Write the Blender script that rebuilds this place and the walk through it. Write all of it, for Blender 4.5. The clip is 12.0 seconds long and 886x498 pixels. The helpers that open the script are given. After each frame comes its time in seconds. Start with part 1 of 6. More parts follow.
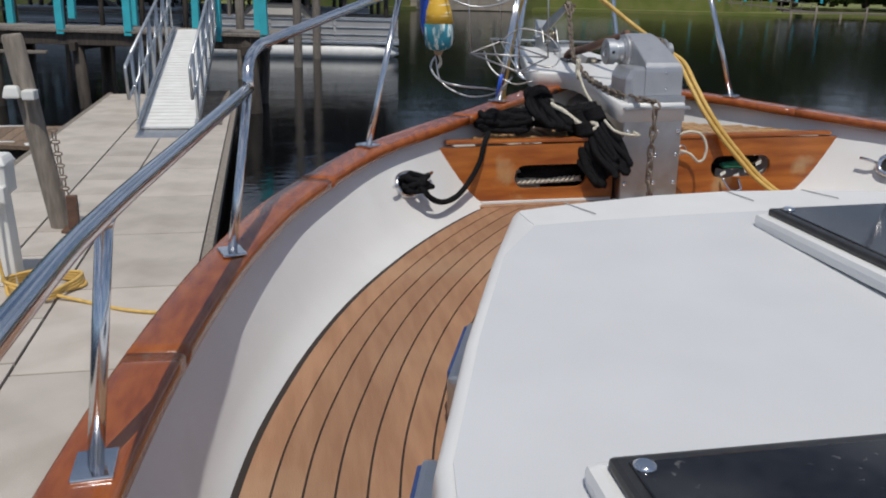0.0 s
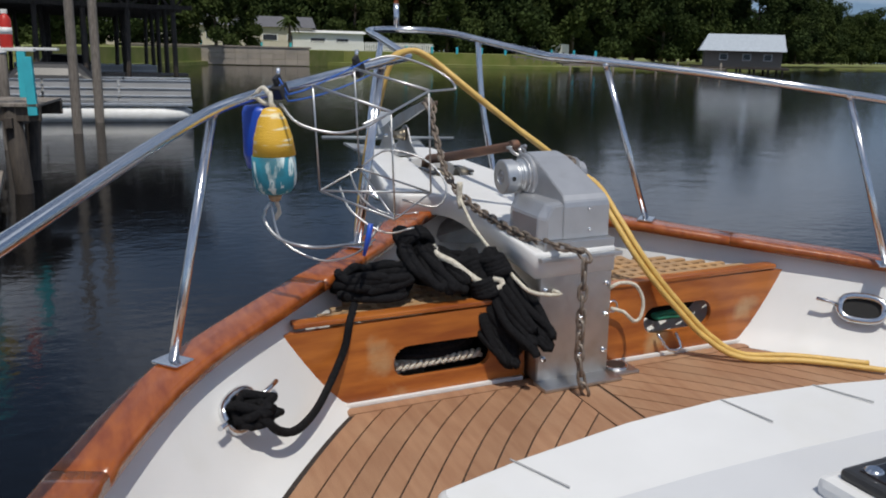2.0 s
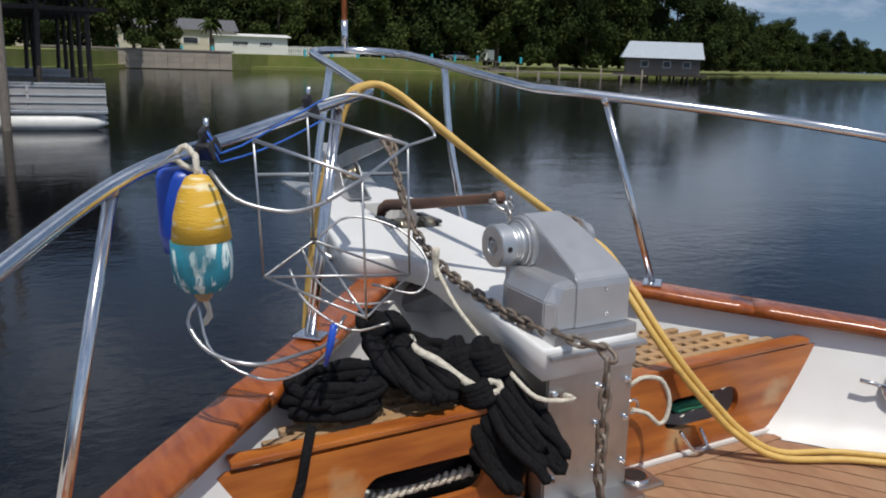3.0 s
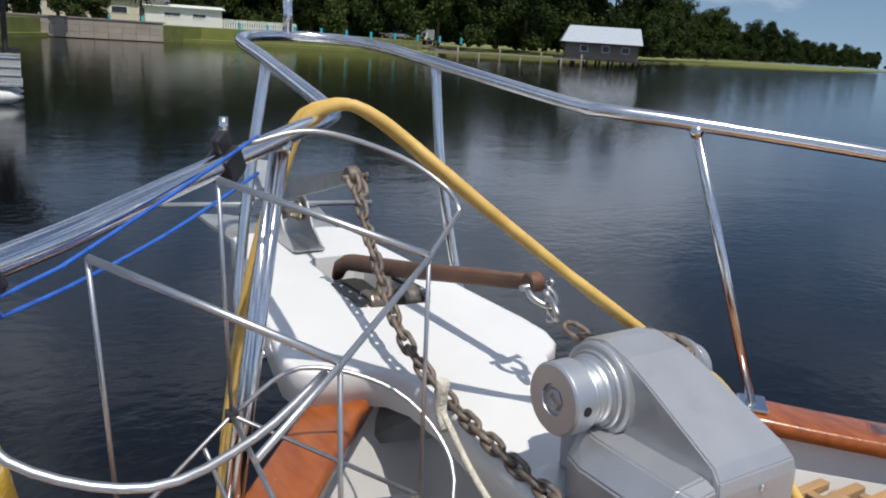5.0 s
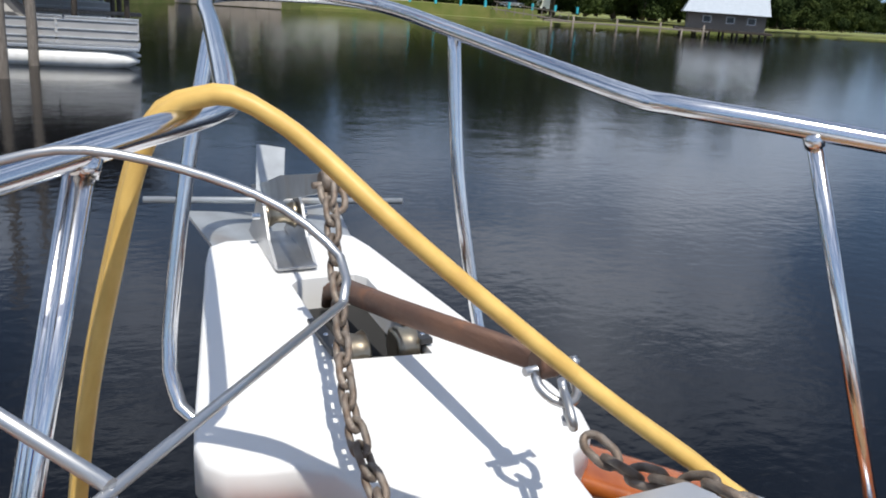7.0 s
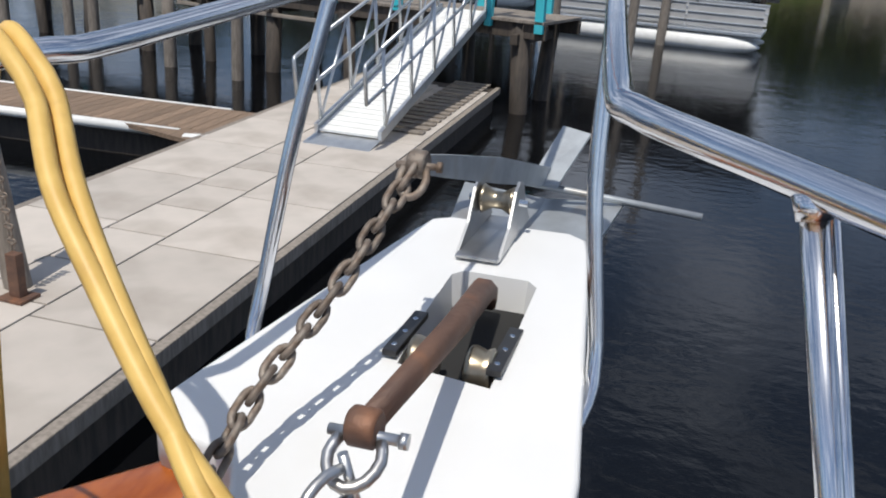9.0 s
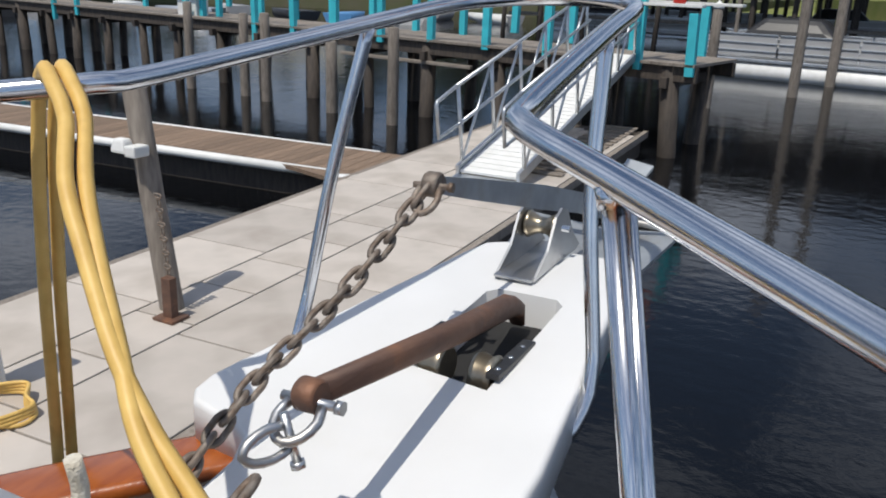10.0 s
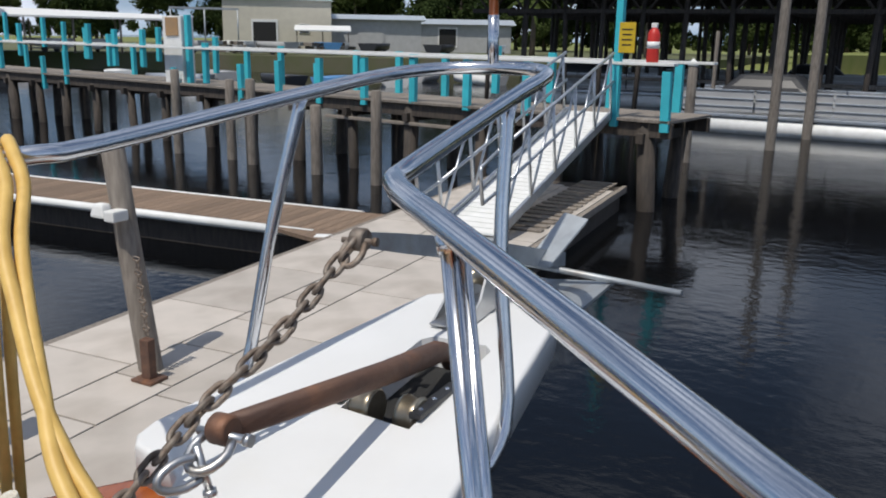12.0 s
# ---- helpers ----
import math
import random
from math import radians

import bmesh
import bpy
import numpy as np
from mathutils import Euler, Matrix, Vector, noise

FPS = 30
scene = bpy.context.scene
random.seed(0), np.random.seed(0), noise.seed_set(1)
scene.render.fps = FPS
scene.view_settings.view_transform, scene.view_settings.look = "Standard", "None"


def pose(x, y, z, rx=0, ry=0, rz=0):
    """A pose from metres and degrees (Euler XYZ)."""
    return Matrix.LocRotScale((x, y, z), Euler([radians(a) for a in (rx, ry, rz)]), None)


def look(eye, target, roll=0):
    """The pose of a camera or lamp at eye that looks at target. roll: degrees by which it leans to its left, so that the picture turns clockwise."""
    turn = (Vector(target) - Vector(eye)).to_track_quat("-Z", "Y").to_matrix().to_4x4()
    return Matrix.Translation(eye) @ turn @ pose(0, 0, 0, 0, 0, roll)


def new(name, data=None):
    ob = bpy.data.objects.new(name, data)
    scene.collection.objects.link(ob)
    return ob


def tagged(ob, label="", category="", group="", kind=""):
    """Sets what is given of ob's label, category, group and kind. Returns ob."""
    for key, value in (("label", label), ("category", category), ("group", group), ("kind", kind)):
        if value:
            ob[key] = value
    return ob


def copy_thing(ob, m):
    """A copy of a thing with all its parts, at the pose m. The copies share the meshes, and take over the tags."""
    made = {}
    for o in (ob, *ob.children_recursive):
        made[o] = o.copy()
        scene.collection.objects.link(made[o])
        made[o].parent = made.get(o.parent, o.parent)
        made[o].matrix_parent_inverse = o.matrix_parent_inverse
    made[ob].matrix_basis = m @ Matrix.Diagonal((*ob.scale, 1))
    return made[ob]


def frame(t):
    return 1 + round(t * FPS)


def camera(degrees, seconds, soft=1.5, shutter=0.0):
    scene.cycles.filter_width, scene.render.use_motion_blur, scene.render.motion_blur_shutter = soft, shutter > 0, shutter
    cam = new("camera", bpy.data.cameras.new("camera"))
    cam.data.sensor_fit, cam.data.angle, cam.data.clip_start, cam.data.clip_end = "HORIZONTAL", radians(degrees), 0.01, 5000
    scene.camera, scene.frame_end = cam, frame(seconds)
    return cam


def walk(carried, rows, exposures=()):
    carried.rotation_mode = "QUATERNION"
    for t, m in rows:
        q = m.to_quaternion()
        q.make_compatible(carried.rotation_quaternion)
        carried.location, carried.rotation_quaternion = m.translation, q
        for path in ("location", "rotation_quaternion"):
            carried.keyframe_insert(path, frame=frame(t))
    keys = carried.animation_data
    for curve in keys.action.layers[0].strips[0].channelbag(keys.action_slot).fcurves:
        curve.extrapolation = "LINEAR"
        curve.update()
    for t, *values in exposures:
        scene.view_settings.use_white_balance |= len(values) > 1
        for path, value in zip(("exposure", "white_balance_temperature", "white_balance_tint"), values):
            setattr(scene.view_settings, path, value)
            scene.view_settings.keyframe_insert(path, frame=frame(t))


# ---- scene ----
cam = camera(56.15, 12.0, soft=1.95)
# the boat lies a little to port
BOAT = pose(0, 0, 0, 0, -1.3, 0)
SIZE = 1.1  # metres to one unit of the plan
PATH = [
    (0, (-1.547, -3.648, 0.954), (-1.24, -1.766, 0.352), 0.17),
    (0.5, (-1.554, -3.355, 1.031), (-1.133, -1.492, 0.439), 0.34),
    (1, (-1.523, -3.008, 1.082), (-0.989, -1.165, 0.519), 0.01),
    (1.5, (-1.488, -2.672, 1.09), (-0.834, -0.855, 0.568), 0.16),
    (2, (-1.45, -2.359, 1.121), (-0.692, -0.573, 0.636), 0.31),
    (2.5, (-1.43, -2.044, 1.18), (-0.574, -0.303, 0.693), 1.2),
    (3, (-1.32, -1.707, 1.198), (-0.404, 0.006, 0.725), 0.85),
    (3.5, (-1.243, -1.407, 1.212), (-0.269, 0.275, 0.741), 1.32),
    (5.5, (-0.87, -0.579, 1.231), (0.175, 1.039, 0.693), 2.91),
    (6, (-0.805, -0.486, 1.242), (0.238, 1.127, 0.685), 3.07),
    (6.5, (-0.682, -0.394, 1.225), (0.301, 1.254, 0.662), 3.01),
    (8.5, (0.214, -0.178, 1.18), (0.028, 1.685, 0.476), 2.82),
    (9, (0.378, -0.13, 1.2), (-0.155, 1.668, 0.506), 3.02),
    (9.5, (0.507, -0.136, 1.221), (-0.215, 1.604, 0.549), 1.77),
    (10, (0.667, -0.167, 1.202), (-0.229, 1.516, 0.596), 0.94),
    (10.5, (0.762, -0.206, 1.247), (-0.195, 1.471, 0.725), 1.54),
    (11, (0.811, -0.227, 1.232), (-0.121, 1.473, 0.743), 0.92),
    (11.5, (0.837, -0.231, 1.221), (-0.074, 1.479, 0.729), 0.18),
    (12, (0.841, -0.218, 1.224), (-0.056, 1.507, 0.753), -0.14),
]


def set_out(m):
    """The pose m of the plan, at full size."""
    return Matrix.Translation(m.translation * SIZE) @ m.to_3x3().to_4x4()


EXPOSURES = [(0, -0.40), (0.5, -0.14), (1.5, -0.18), (2.0, -0.27), (2.5, -0.22), (3.5, -0.15), (5.3, 0.12), (6.0, 0.35), (6.5, 0.39), (8.3, 0.20), (9.5, 0.06), (10.5, -0.02), (12, -0.08)]
walk(cam, [(t, set_out(BOAT @ look(eye, target, roll))) for t, eye, target, roll in PATH], EXPOSURES)

# ---- light ----
SUN_AZ, SUN_EL = 187.0, 64.0  # degrees clockwise from +y, and above the horizon
world = bpy.data.worlds.new("sky")
scene.world = world
world.use_nodes = True
wn, wl = world.node_tree.nodes, world.node_tree.links
sky = wn.new("ShaderNodeTexSky")
sky.sky_type = "NISHITA"
sky.sun_disc = False
sky.sun_elevation, sky.sun_rotation = radians(SUN_EL), radians(SUN_AZ)
sky.dust_density, sky.ozone_density = 0.4, 2.2
wtc = wn.new("ShaderNodeTexCoord")
lift = wn.new("ShaderNodeVectorMath")  # the haze of the horizon lies below the tree line
lift.operation = "ADD"
lift.inputs[1].default_value = (0, 0, 0.13)
wl.new(wtc.outputs["Generated"], lift.inputs[0])
norm = wn.new("ShaderNodeVectorMath")
norm.operation = "NORMALIZE"
wl.new(lift.outputs[0], norm.inputs[0])
wl.new(norm.outputs[0], sky.inputs["Vector"])
wmap = wn.new("ShaderNodeMapping")
wmap.inputs["Scale"].default_value = (1.0, 1.0, 3.4)
wl.new(wtc.outputs["Generated"], wmap.inputs["Vector"])
cn = wn.new("ShaderNodeTexNoise")
cn.inputs["Scale"].default_value, cn.inputs["Detail"].default_value, cn.inputs["Roughness"].default_value = 3.2, 9, 0.58
wl.new(wmap.outputs[0], cn.inputs["Vector"])
cr = wn.new("ShaderNodeValToRGB")
cr.color_ramp.elements[0].position, cr.color_ramp.elements[1].position = 0.455, 0.68
wl.new(cn.outputs["Fac"], cr.inputs[0])
cm = wn.new("ShaderNodeMixRGB")
cm.inputs[2].default_value = (9.4, 10.2, 11.8, 1)
wl.new(cr.outputs[0], cm.inputs[0])
wl.new(sky.outputs[0], cm.inputs[1])
wl.new(cm.outputs[0], wn["Background"].inputs[0])
wn["Background"].inputs[1].default_value = 0.088
sun = new("sun", bpy.data.lights.new("sun", "SUN"))
sun.data.energy, sun.data.angle, sun.data.color = 3.6, radians(0.53), (1.0, 0.95, 0.87)
_a, _e = radians(SUN_AZ), radians(SUN_EL)
sun.matrix_world = look((math.sin(_a) * math.cos(_e) * 50, math.cos(_a) * math.cos(_e) * 50, math.sin(_e) * 50), (0, 0, 0))


# ---- materials ----
def material(name, color, rough=0.5, metal=0.0, color2=None, scale=8.0, stretch=(1, 1, 1), bump=0.0, bump_scale=60.0,
             detail=6, random_tone=0.0, island=False, coat=0.0, spec=0.5, low=0.35, high=0.65, rough2=None, stain=None,
             stain_scale=1.5, stain_low=0.55, stain_high=0.75):
    m = bpy.data.materials.new(name)
    m.use_nodes = True
    n, l = m.node_tree.nodes, m.node_tree.links
    b = n["Principled BSDF"]
    b.inputs["Metallic"].default_value = metal
    b.inputs["Roughness"].default_value = rough
    b.inputs["Coat Weight"].default_value = coat
    b.inputs["Coat Roughness"].default_value = 0.06
    b.inputs["Specular IOR Level"].default_value = spec
    tc = n.new("ShaderNodeTexCoord")
    mp = n.new("ShaderNodeMapping")
    mp.inputs["Scale"].default_value = stretch
    l.new(tc.outputs["Object"], mp.inputs["Vector"])
    no = n.new("ShaderNodeTexNoise")
    no.inputs["Scale"].default_value, no.inputs["Detail"].default_value = scale, detail
    l.new(mp.outputs[0], no.inputs["Vector"])
    rp = n.new("ShaderNodeValToRGB")
    c2 = color2 or tuple(c * 0.86 for c in color)
    rp.color_ramp.elements[0].position, rp.color_ramp.elements[1].position = low, high
    rp.color_ramp.elements[0].color, rp.color_ramp.elements[1].color = (*color, 1), (*c2, 1)
    l.new(no.outputs["Fac"], rp.inputs[0])
    out = rp.outputs[0]
    if stain:
        sn = n.new("ShaderNodeTexNoise")
        sn.inputs["Scale"].default_value, sn.inputs["Detail"].default_value = stain_scale, 8
        l.new(tc.outputs["Object"], sn.inputs["Vector"])
        sr = n.new("ShaderNodeValToRGB")
        sr.color_ramp.elements[0].position, sr.color_ramp.elements[1].position = stain_low, stain_high
        l.new(sn.outputs["Fac"], sr.inputs[0])
        mx = n.new("ShaderNodeMixRGB")
        mx.inputs[2].default_value = (*stain, 1)
        l.new(sr.outputs[0], mx.inputs[0])
        l.new(out, mx.inputs[1])
        out = mx.outputs[0]
    if random_tone:
        oi = n.new("ShaderNodeNewGeometry" if island else "ShaderNodeObjectInfo")
        mr = n.new("ShaderNodeMapRange")
        mr.inputs["To Min"].default_value, mr.inputs["To Max"].default_value = 1 - random_tone, 1 + random_tone
        l.new(oi.outputs["Random Per Island" if island else "Random"], mr.inputs[0])
        hs = n.new("ShaderNodeHueSaturation")
        l.new(mr.outputs[0], hs.inputs["Value"])
        l.new(out, hs.inputs["Color"])
        out = hs.outputs[0]
    l.new(out, b.inputs["Base Color"])
    if rough2 is not None:
        rr = n.new("ShaderNodeMapRange")
        rr.inputs["To Min"].default_value, rr.inputs["To Max"].default_value = rough, rough2
        l.new(no.outputs["Fac"], rr.inputs[0])
        l.new(rr.outputs[0], b.inputs["Roughness"])
    if bump:
        bn = n.new("ShaderNodeTexNoise")
        bn.inputs["Scale"].default_value, bn.inputs["Detail"].default_value = bump_scale, 5
        l.new(mp.outputs[0], bn.inputs["Vector"])
        bp = n.new("ShaderNodeBump")
        bp.inputs["Strength"].default_value, bp.inputs["Distance"].default_value = bump, 0.01
        l.new(bn.outputs["Fac"], bp.inputs["Height"])
        l.new(bp.outputs[0], b.inputs["Normal"])
    return m


GELCOAT = material("white_gelcoat", (0.75, 0.75, 0.74), 0.28, color2=(0.69, 0.69, 0.68), scale=2.5, rough2=0.42, stain=(0.66, 0.65, 0.61), stain_scale=3.0, stain_low=0.6, stain_high=0.85)
NONSKID = material("nonskid_white", (0.62, 0.63, 0.645), 0.6, color2=(0.585, 0.595, 0.61), scale=3, bump=0.25, bump_scale=500, stain=(0.63, 0.63, 0.61), stain_scale=2.2, stain_low=0.58, stain_high=0.9)
TEAK = material("teak_plank", (0.30, 0.155, 0.085), 0.62, color2=(0.37, 0.205, 0.115), scale=5, stretch=(7, 1.0, 1), bump=0.25, bump_scale=60, random_tone=0.10, stain=(0.40, 0.25, 0.15), stain_scale=3.0, stain_low=0.5, stain_high=0.8)
CAULK = material("black_caulk", (0.03, 0.022, 0.018), 0.7)
VARNISH = material("varnished_wood", (0.39, 0.108, 0.020), 0.26, color2=(0.23, 0.052, 0.011), scale=6, stretch=(6, 1.6, 6), bump=0.10, bump_scale=24, coat=0.35, low=0.3, high=0.72, random_tone=0.12, stain=(0.075, 0.022, 0.011), stain_scale=2.6, stain_low=0.655, stain_high=0.69)
VARNISH2 = material("worn_varnished_panel", (0.50, 0.165, 0.030), 0.33, color2=(0.27, 0.070, 0.014), scale=3.5, stretch=(1.0, 4, 6), bump=0.12, bump_scale=30, coat=0.35, stain=(0.50, 0.33, 0.17), stain_scale=4.0, stain_low=0.62, stain_high=0.75)
BAREWOOD = material("weathered_bare_wood", (0.46, 0.27, 0.12), 0.7, color2=(0.36, 0.24, 0.14), scale=8, stretch=(1, 4, 4), bump=0.3, random_tone=0.1)
STEEL = material("polished_stainless", (0.72, 0.73, 0.75), 0.10, 1.0, color2=(0.66, 0.67, 0.69), scale=14, rough2=0.22)
STEEL_DULL = material("brushed_stainless", (0.60, 0.61, 0.62), 0.30, 1.0, color2=(0.5, 0.5, 0.5), scale=9, rough2=0.5, stain=(0.42, 0.38, 0.33), stain_scale=6)
CASTING = material("grey_alloy_casting", (0.52, 0.53, 0.55), 0.38, 0.65, color2=(0.46, 0.47, 0.49), scale=10, bump=0.06, bump_scale=150, stain=(0.36, 0.36, 0.36), stain_scale=5, stain_low=0.6, stain_high=0.8)
GALV = material("galvanised_steel", (0.42, 0.45, 0.47), 0.5, 0.55, color2=(0.34, 0.36, 0.38), scale=16, bump=0.1, bump_scale=80, stain=(0.30, 0.27, 0.24), stain_scale=7)
CHAIN = material("rusty_chain_steel", (0.27, 0.235, 0.20), 0.6, 0.5, color2=(0.16, 0.115, 0.085), scale=40, bump=0.3, bump_scale=200, random_tone=0.2)
RUST = material("rusty_anchor_shank", (0.17, 0.092, 0.060), 0.6, 0.25, color2=(0.10, 0.058, 0.044), scale=14, stretch=(1, .4, 1), bump=0.25, bump_scale=90, stain=(0.27, 0.12, 0.06), stain_scale=8, stain_low=0.55, stain_high=0.7)
BRASS = material("dull_roller_metal", (0.42, 0.37, 0.28), 0.3, 0.9, color2=(0.25, 0.21, 0.16), scale=20)
YELLOW = material("yellow_cord", (0.69, 0.46, 0.135), 0.5, color2=(0.60, 0.38, 0.10), scale=30, stain=(0.45, 0.27, 0.08), stain_scale=12, stain_low=0.6, stain_high=0.75)
BLACKROPE = material("black_rope", (0.008, 0.008, 0.009), 0.92, color2=(0.016, 0.016, 0.018), scale=120, bump=0.9, bump_scale=250, spec=0.15)
WHITEROPE = material("white_rope", (0.72, 0.68, 0.58), 0.8, color2=(0.55, 0.50, 0.40), scale=80, bump=0.7, bump_scale=200)
BLUECORD = material("blue_cord", (0.03, 0.14, 0.55), 0.55, color2=(0.02, 0.09, 0.4), scale=60)
GREENROPE = material("green_rope", (0.02, 0.22, 0.13), 0.8, color2=(0.02, 0.15, 0.09), scale=80)
RUBBER = material("black_plastic", (0.018, 0.018, 0.02), 0.4, color2=(0.03, 0.03, 0.03), scale=30)
BLUEPLASTIC = material("blue_plastic", (0.015, 0.085, 0.52), 0.35, color2=(0.012, 0.06, 0.42), scale=10)
BUOY_Y = material("yellow_float_paint", (0.70, 0.42, 0.04), 0.6, color2=(0.80, 0.72, 0.48), scale=13, stretch=(1, 1, 5), bump=0.25, bump_scale=50, low=0.54, high=0.64)
BUOY_T = material("teal_float_paint", (0.018, 0.20, 0.28), 0.65, color2=(0.55, 0.66, 0.66), scale=26, stretch=(1.6, 1.6, 0.5), bump=0.25, bump_scale=50, low=0.53, high=0.58, stain=(0.02, 0.10, 0.13), stain_scale=9, stain_low=0.55, stain_high=0.7)
CONCRETE = material("dock_concrete", (0.50, 0.45, 0.40), 0.85, color2=(0.44, 0.40, 0.355), scale=3, bump=0.2, bump_scale=120, random_tone=0.09, stain=(0.36, 0.315, 0.27), stain_scale=1.6, stain_low=0.48, stain_high=0.78)
TIMBER = material("weathered_timber", (0.27, 0.235, 0.20), 0.85, color2=(0.17, 0.145, 0.12), scale=5, stretch=(6, 6, 1), bump=0.5, bump_scale=30, random_tone=0.15)
TIMBER_H = material("weathered_deck_board", (0.24, 0.165, 0.11), 0.85, color2=(0.16, 0.11, 0.075), scale=5, stretch=(6, 1, 6), bump=0.4, bump_scale=40, random_tone=0.2)
DARKWOOD = material("dark_wet_timber", (0.075, 0.06, 0.048), 0.8, color2=(0.04, 0.033, 0.028), scale=4, stretch=(5, 5, 1), bump=0.5, bump_scale=25, random_tone=0.2)
TURQ = material("turquoise_paint", (0.05, 0.50, 0.58), 0.5, color2=(0.045, 0.44, 0.52), scale=6, random_tone=0.08)
ALU = material("aluminium", (0.62, 0.64, 0.66), 0.42, 0.85, color2=(0.52, 0.54, 0.56), scale=8)
WHITEPAINT = material("white_paint", (0.78, 0.78, 0.76), 0.5, color2=(0.70, 0.70, 0.67), scale=5)
DARKGLASS = material("smoked_acrylic", (0.012, 0.012, 0.014), 0.08, color2=(0.02, 0.02, 0.022), scale=30, stain=(0.10, 0.10, 0.10), stain_scale=60, stain_low=0.66, stain_high=0.72)
# black painted in for the shade inside slots, holes and doorways
SHADE_BLACK = material("painted_shade_black", (0.02, 0.02, 0.02), 0.9)
RED = material("red_paint", (0.55, 0.03, 0.02), 0.45)
ORANGE = material("orange_staff", (0.50, 0.12, 0.02), 0.35, coat=0.4)
NAVY = material("navy_vinyl", (0.02, 0.05, 0.16), 0.5, color2=(0.03, 0.06, 0.18), scale=12)
SIGNYELLOW = material("yellow_sign", (0.62, 0.42, 0.02), 0.5)
WALLPAINT = material("cream_wall", (0.60, 0.56, 0.46), 0.8, color2=(0.55, 0.51, 0.42), scale=1.5)
GREYWALL = material("grey_metal_wall", (0.42, 0.42, 0.42), 0.6, color2=(0.37, 0.37, 0.37), scale=2)
ROOFMETAL = material("light_metal_roof", (0.55, 0.60, 0.64), 0.4, 0.3, color2=(0.48, 0.53, 0.57), scale=3)
ROOFDARK = material("dark_shingle", (0.10, 0.10, 0.11), 0.8, color2=(0.14, 0.14, 0.15), scale=4)
GRASS = material("grass", (0.13, 0.165, 0.030), 0.9, color2=(0.20, 0.20, 0.06), scale=0.5, bump=0.4, bump_scale=20)
YARDSOIL = material("worn_yard_ground", (0.13, 0.12, 0.075), 0.9, color2=(0.085, 0.11, 0.03), scale=0.35, bump=0.4, bump_scale=12)
SEAWALL = material("seawall_concrete", (0.36, 0.31, 0.25), 0.85, color2=(0.28, 0.25, 0.21), scale=0.6, random_tone=0.08)
LEAF = material("foliage", (0.046, 0.066, 0.022), 0.95, color2=(0.022, 0.036, 0.013), scale=0.25, spec=0.05, random_tone=0.22, island=True)
LEAF2 = material("light_foliage", (0.064, 0.086, 0.026), 0.95, color2=(0.034, 0.05, 0.016), scale=0.25, spec=0.05, random_tone=0.22, island=True)
BARK = material("bark", (0.13, 0.10, 0.075), 0.9, color2=(0.08, 0.06, 0.045), scale=4, stretch=(4, 4, 1), bump=0.5)
SKYBLUE_TARP = material("blue_tarp", (0.10, 0.28, 0.55), 0.5)
DARKGREEN = material("dark_green_canvas", (0.015, 0.10, 0.08), 0.7)
CARPAINT = material("silver_car_paint", (0.55, 0.56, 0.58), 0.25, 0.3)

WATER = bpy.data.materials.new("dark_river_water")
WATER.use_nodes = True
_n, _l = WATER.node_tree.nodes, WATER.node_tree.links
_b = _n["Principled BSDF"]
_b.inputs["Base Color"].default_value = (0.0035, 0.0038, 0.0045, 1)
_b.inputs["Roughness"].default_value = 0.085
_b.inputs["IOR"].default_value = 1.33
_t = _n.new("ShaderNodeTexCoord")
_h = None
for _sc, _st, _dist in ((0.8, (1, 1.3, 1), 0.020), (5.5, (1, 1.3, 1), 0.010)):
    _m = _n.new("ShaderNodeMapping")
    _m.inputs["Scale"].default_value = _st
    _l.new(_t.outputs["Object"], _m.inputs["Vector"])
    _w = _n.new("ShaderNodeTexNoise")
    _w.inputs["Scale"].default_value, _w.inputs["Detail"].default_value = _sc, 4
    _l.new(_m.outputs[0], _w.inputs["Vector"])
    _p = _n.new("ShaderNodeBump")
    _p.inputs["Strength"].default_value, _p.inputs["Distance"].default_value = 0.5, _dist
    _l.new(_w.outputs["Fac"], _p.inputs["Height"])
    if _h:
        _l.new(_h.outputs[0], _p.inputs["Normal"])
    _h = _p
_l.new(_h.outputs[0], _b.inputs["Normal"])


# ---- mesh helpers ----
FULL = Matrix.Scale(SIZE, 4)
FRAME = [Matrix()]
AWAY = Matrix.Translation((0.72, -0.2, 1.2)) @ Matrix.Scale(1.13, 4) @ Matrix.Translation((-0.72, 0.2, -1.2))  # the dock and all beyond it
SHORE = AWAY @ pose(0, 0, 0, 0, 0, -3.6)


def box(bm, c, s, bevel=0.0, m=None, taper=1.0):
    """A box of full size s round c, in bm; taper scales its top."""
    r = bmesh.ops.create_cube(bm, size=1.0)
    for v in r["verts"]:
        k = taper if v.co.z > 0 else 1.0
        v.co = Vector((v.co.x * s[0] * k, v.co.y * s[1] * k, v.co.z * s[2]))
    if bevel:
        es = list({e for v in r["verts"] for e in v.link_edges})
        rb = bmesh.ops.bevel(bm, geom=es, offset=bevel, segments=2, affect="EDGES", profile=0.6)
        vs = list({v for f in rb["faces"] for v in f.verts} | {v for v in r["verts"] if v.is_valid})
    else:
        vs = r["verts"]
    for v in vs:
        co = Vector(c) + v.co
        v.co = m @ co if m else co
    return bm


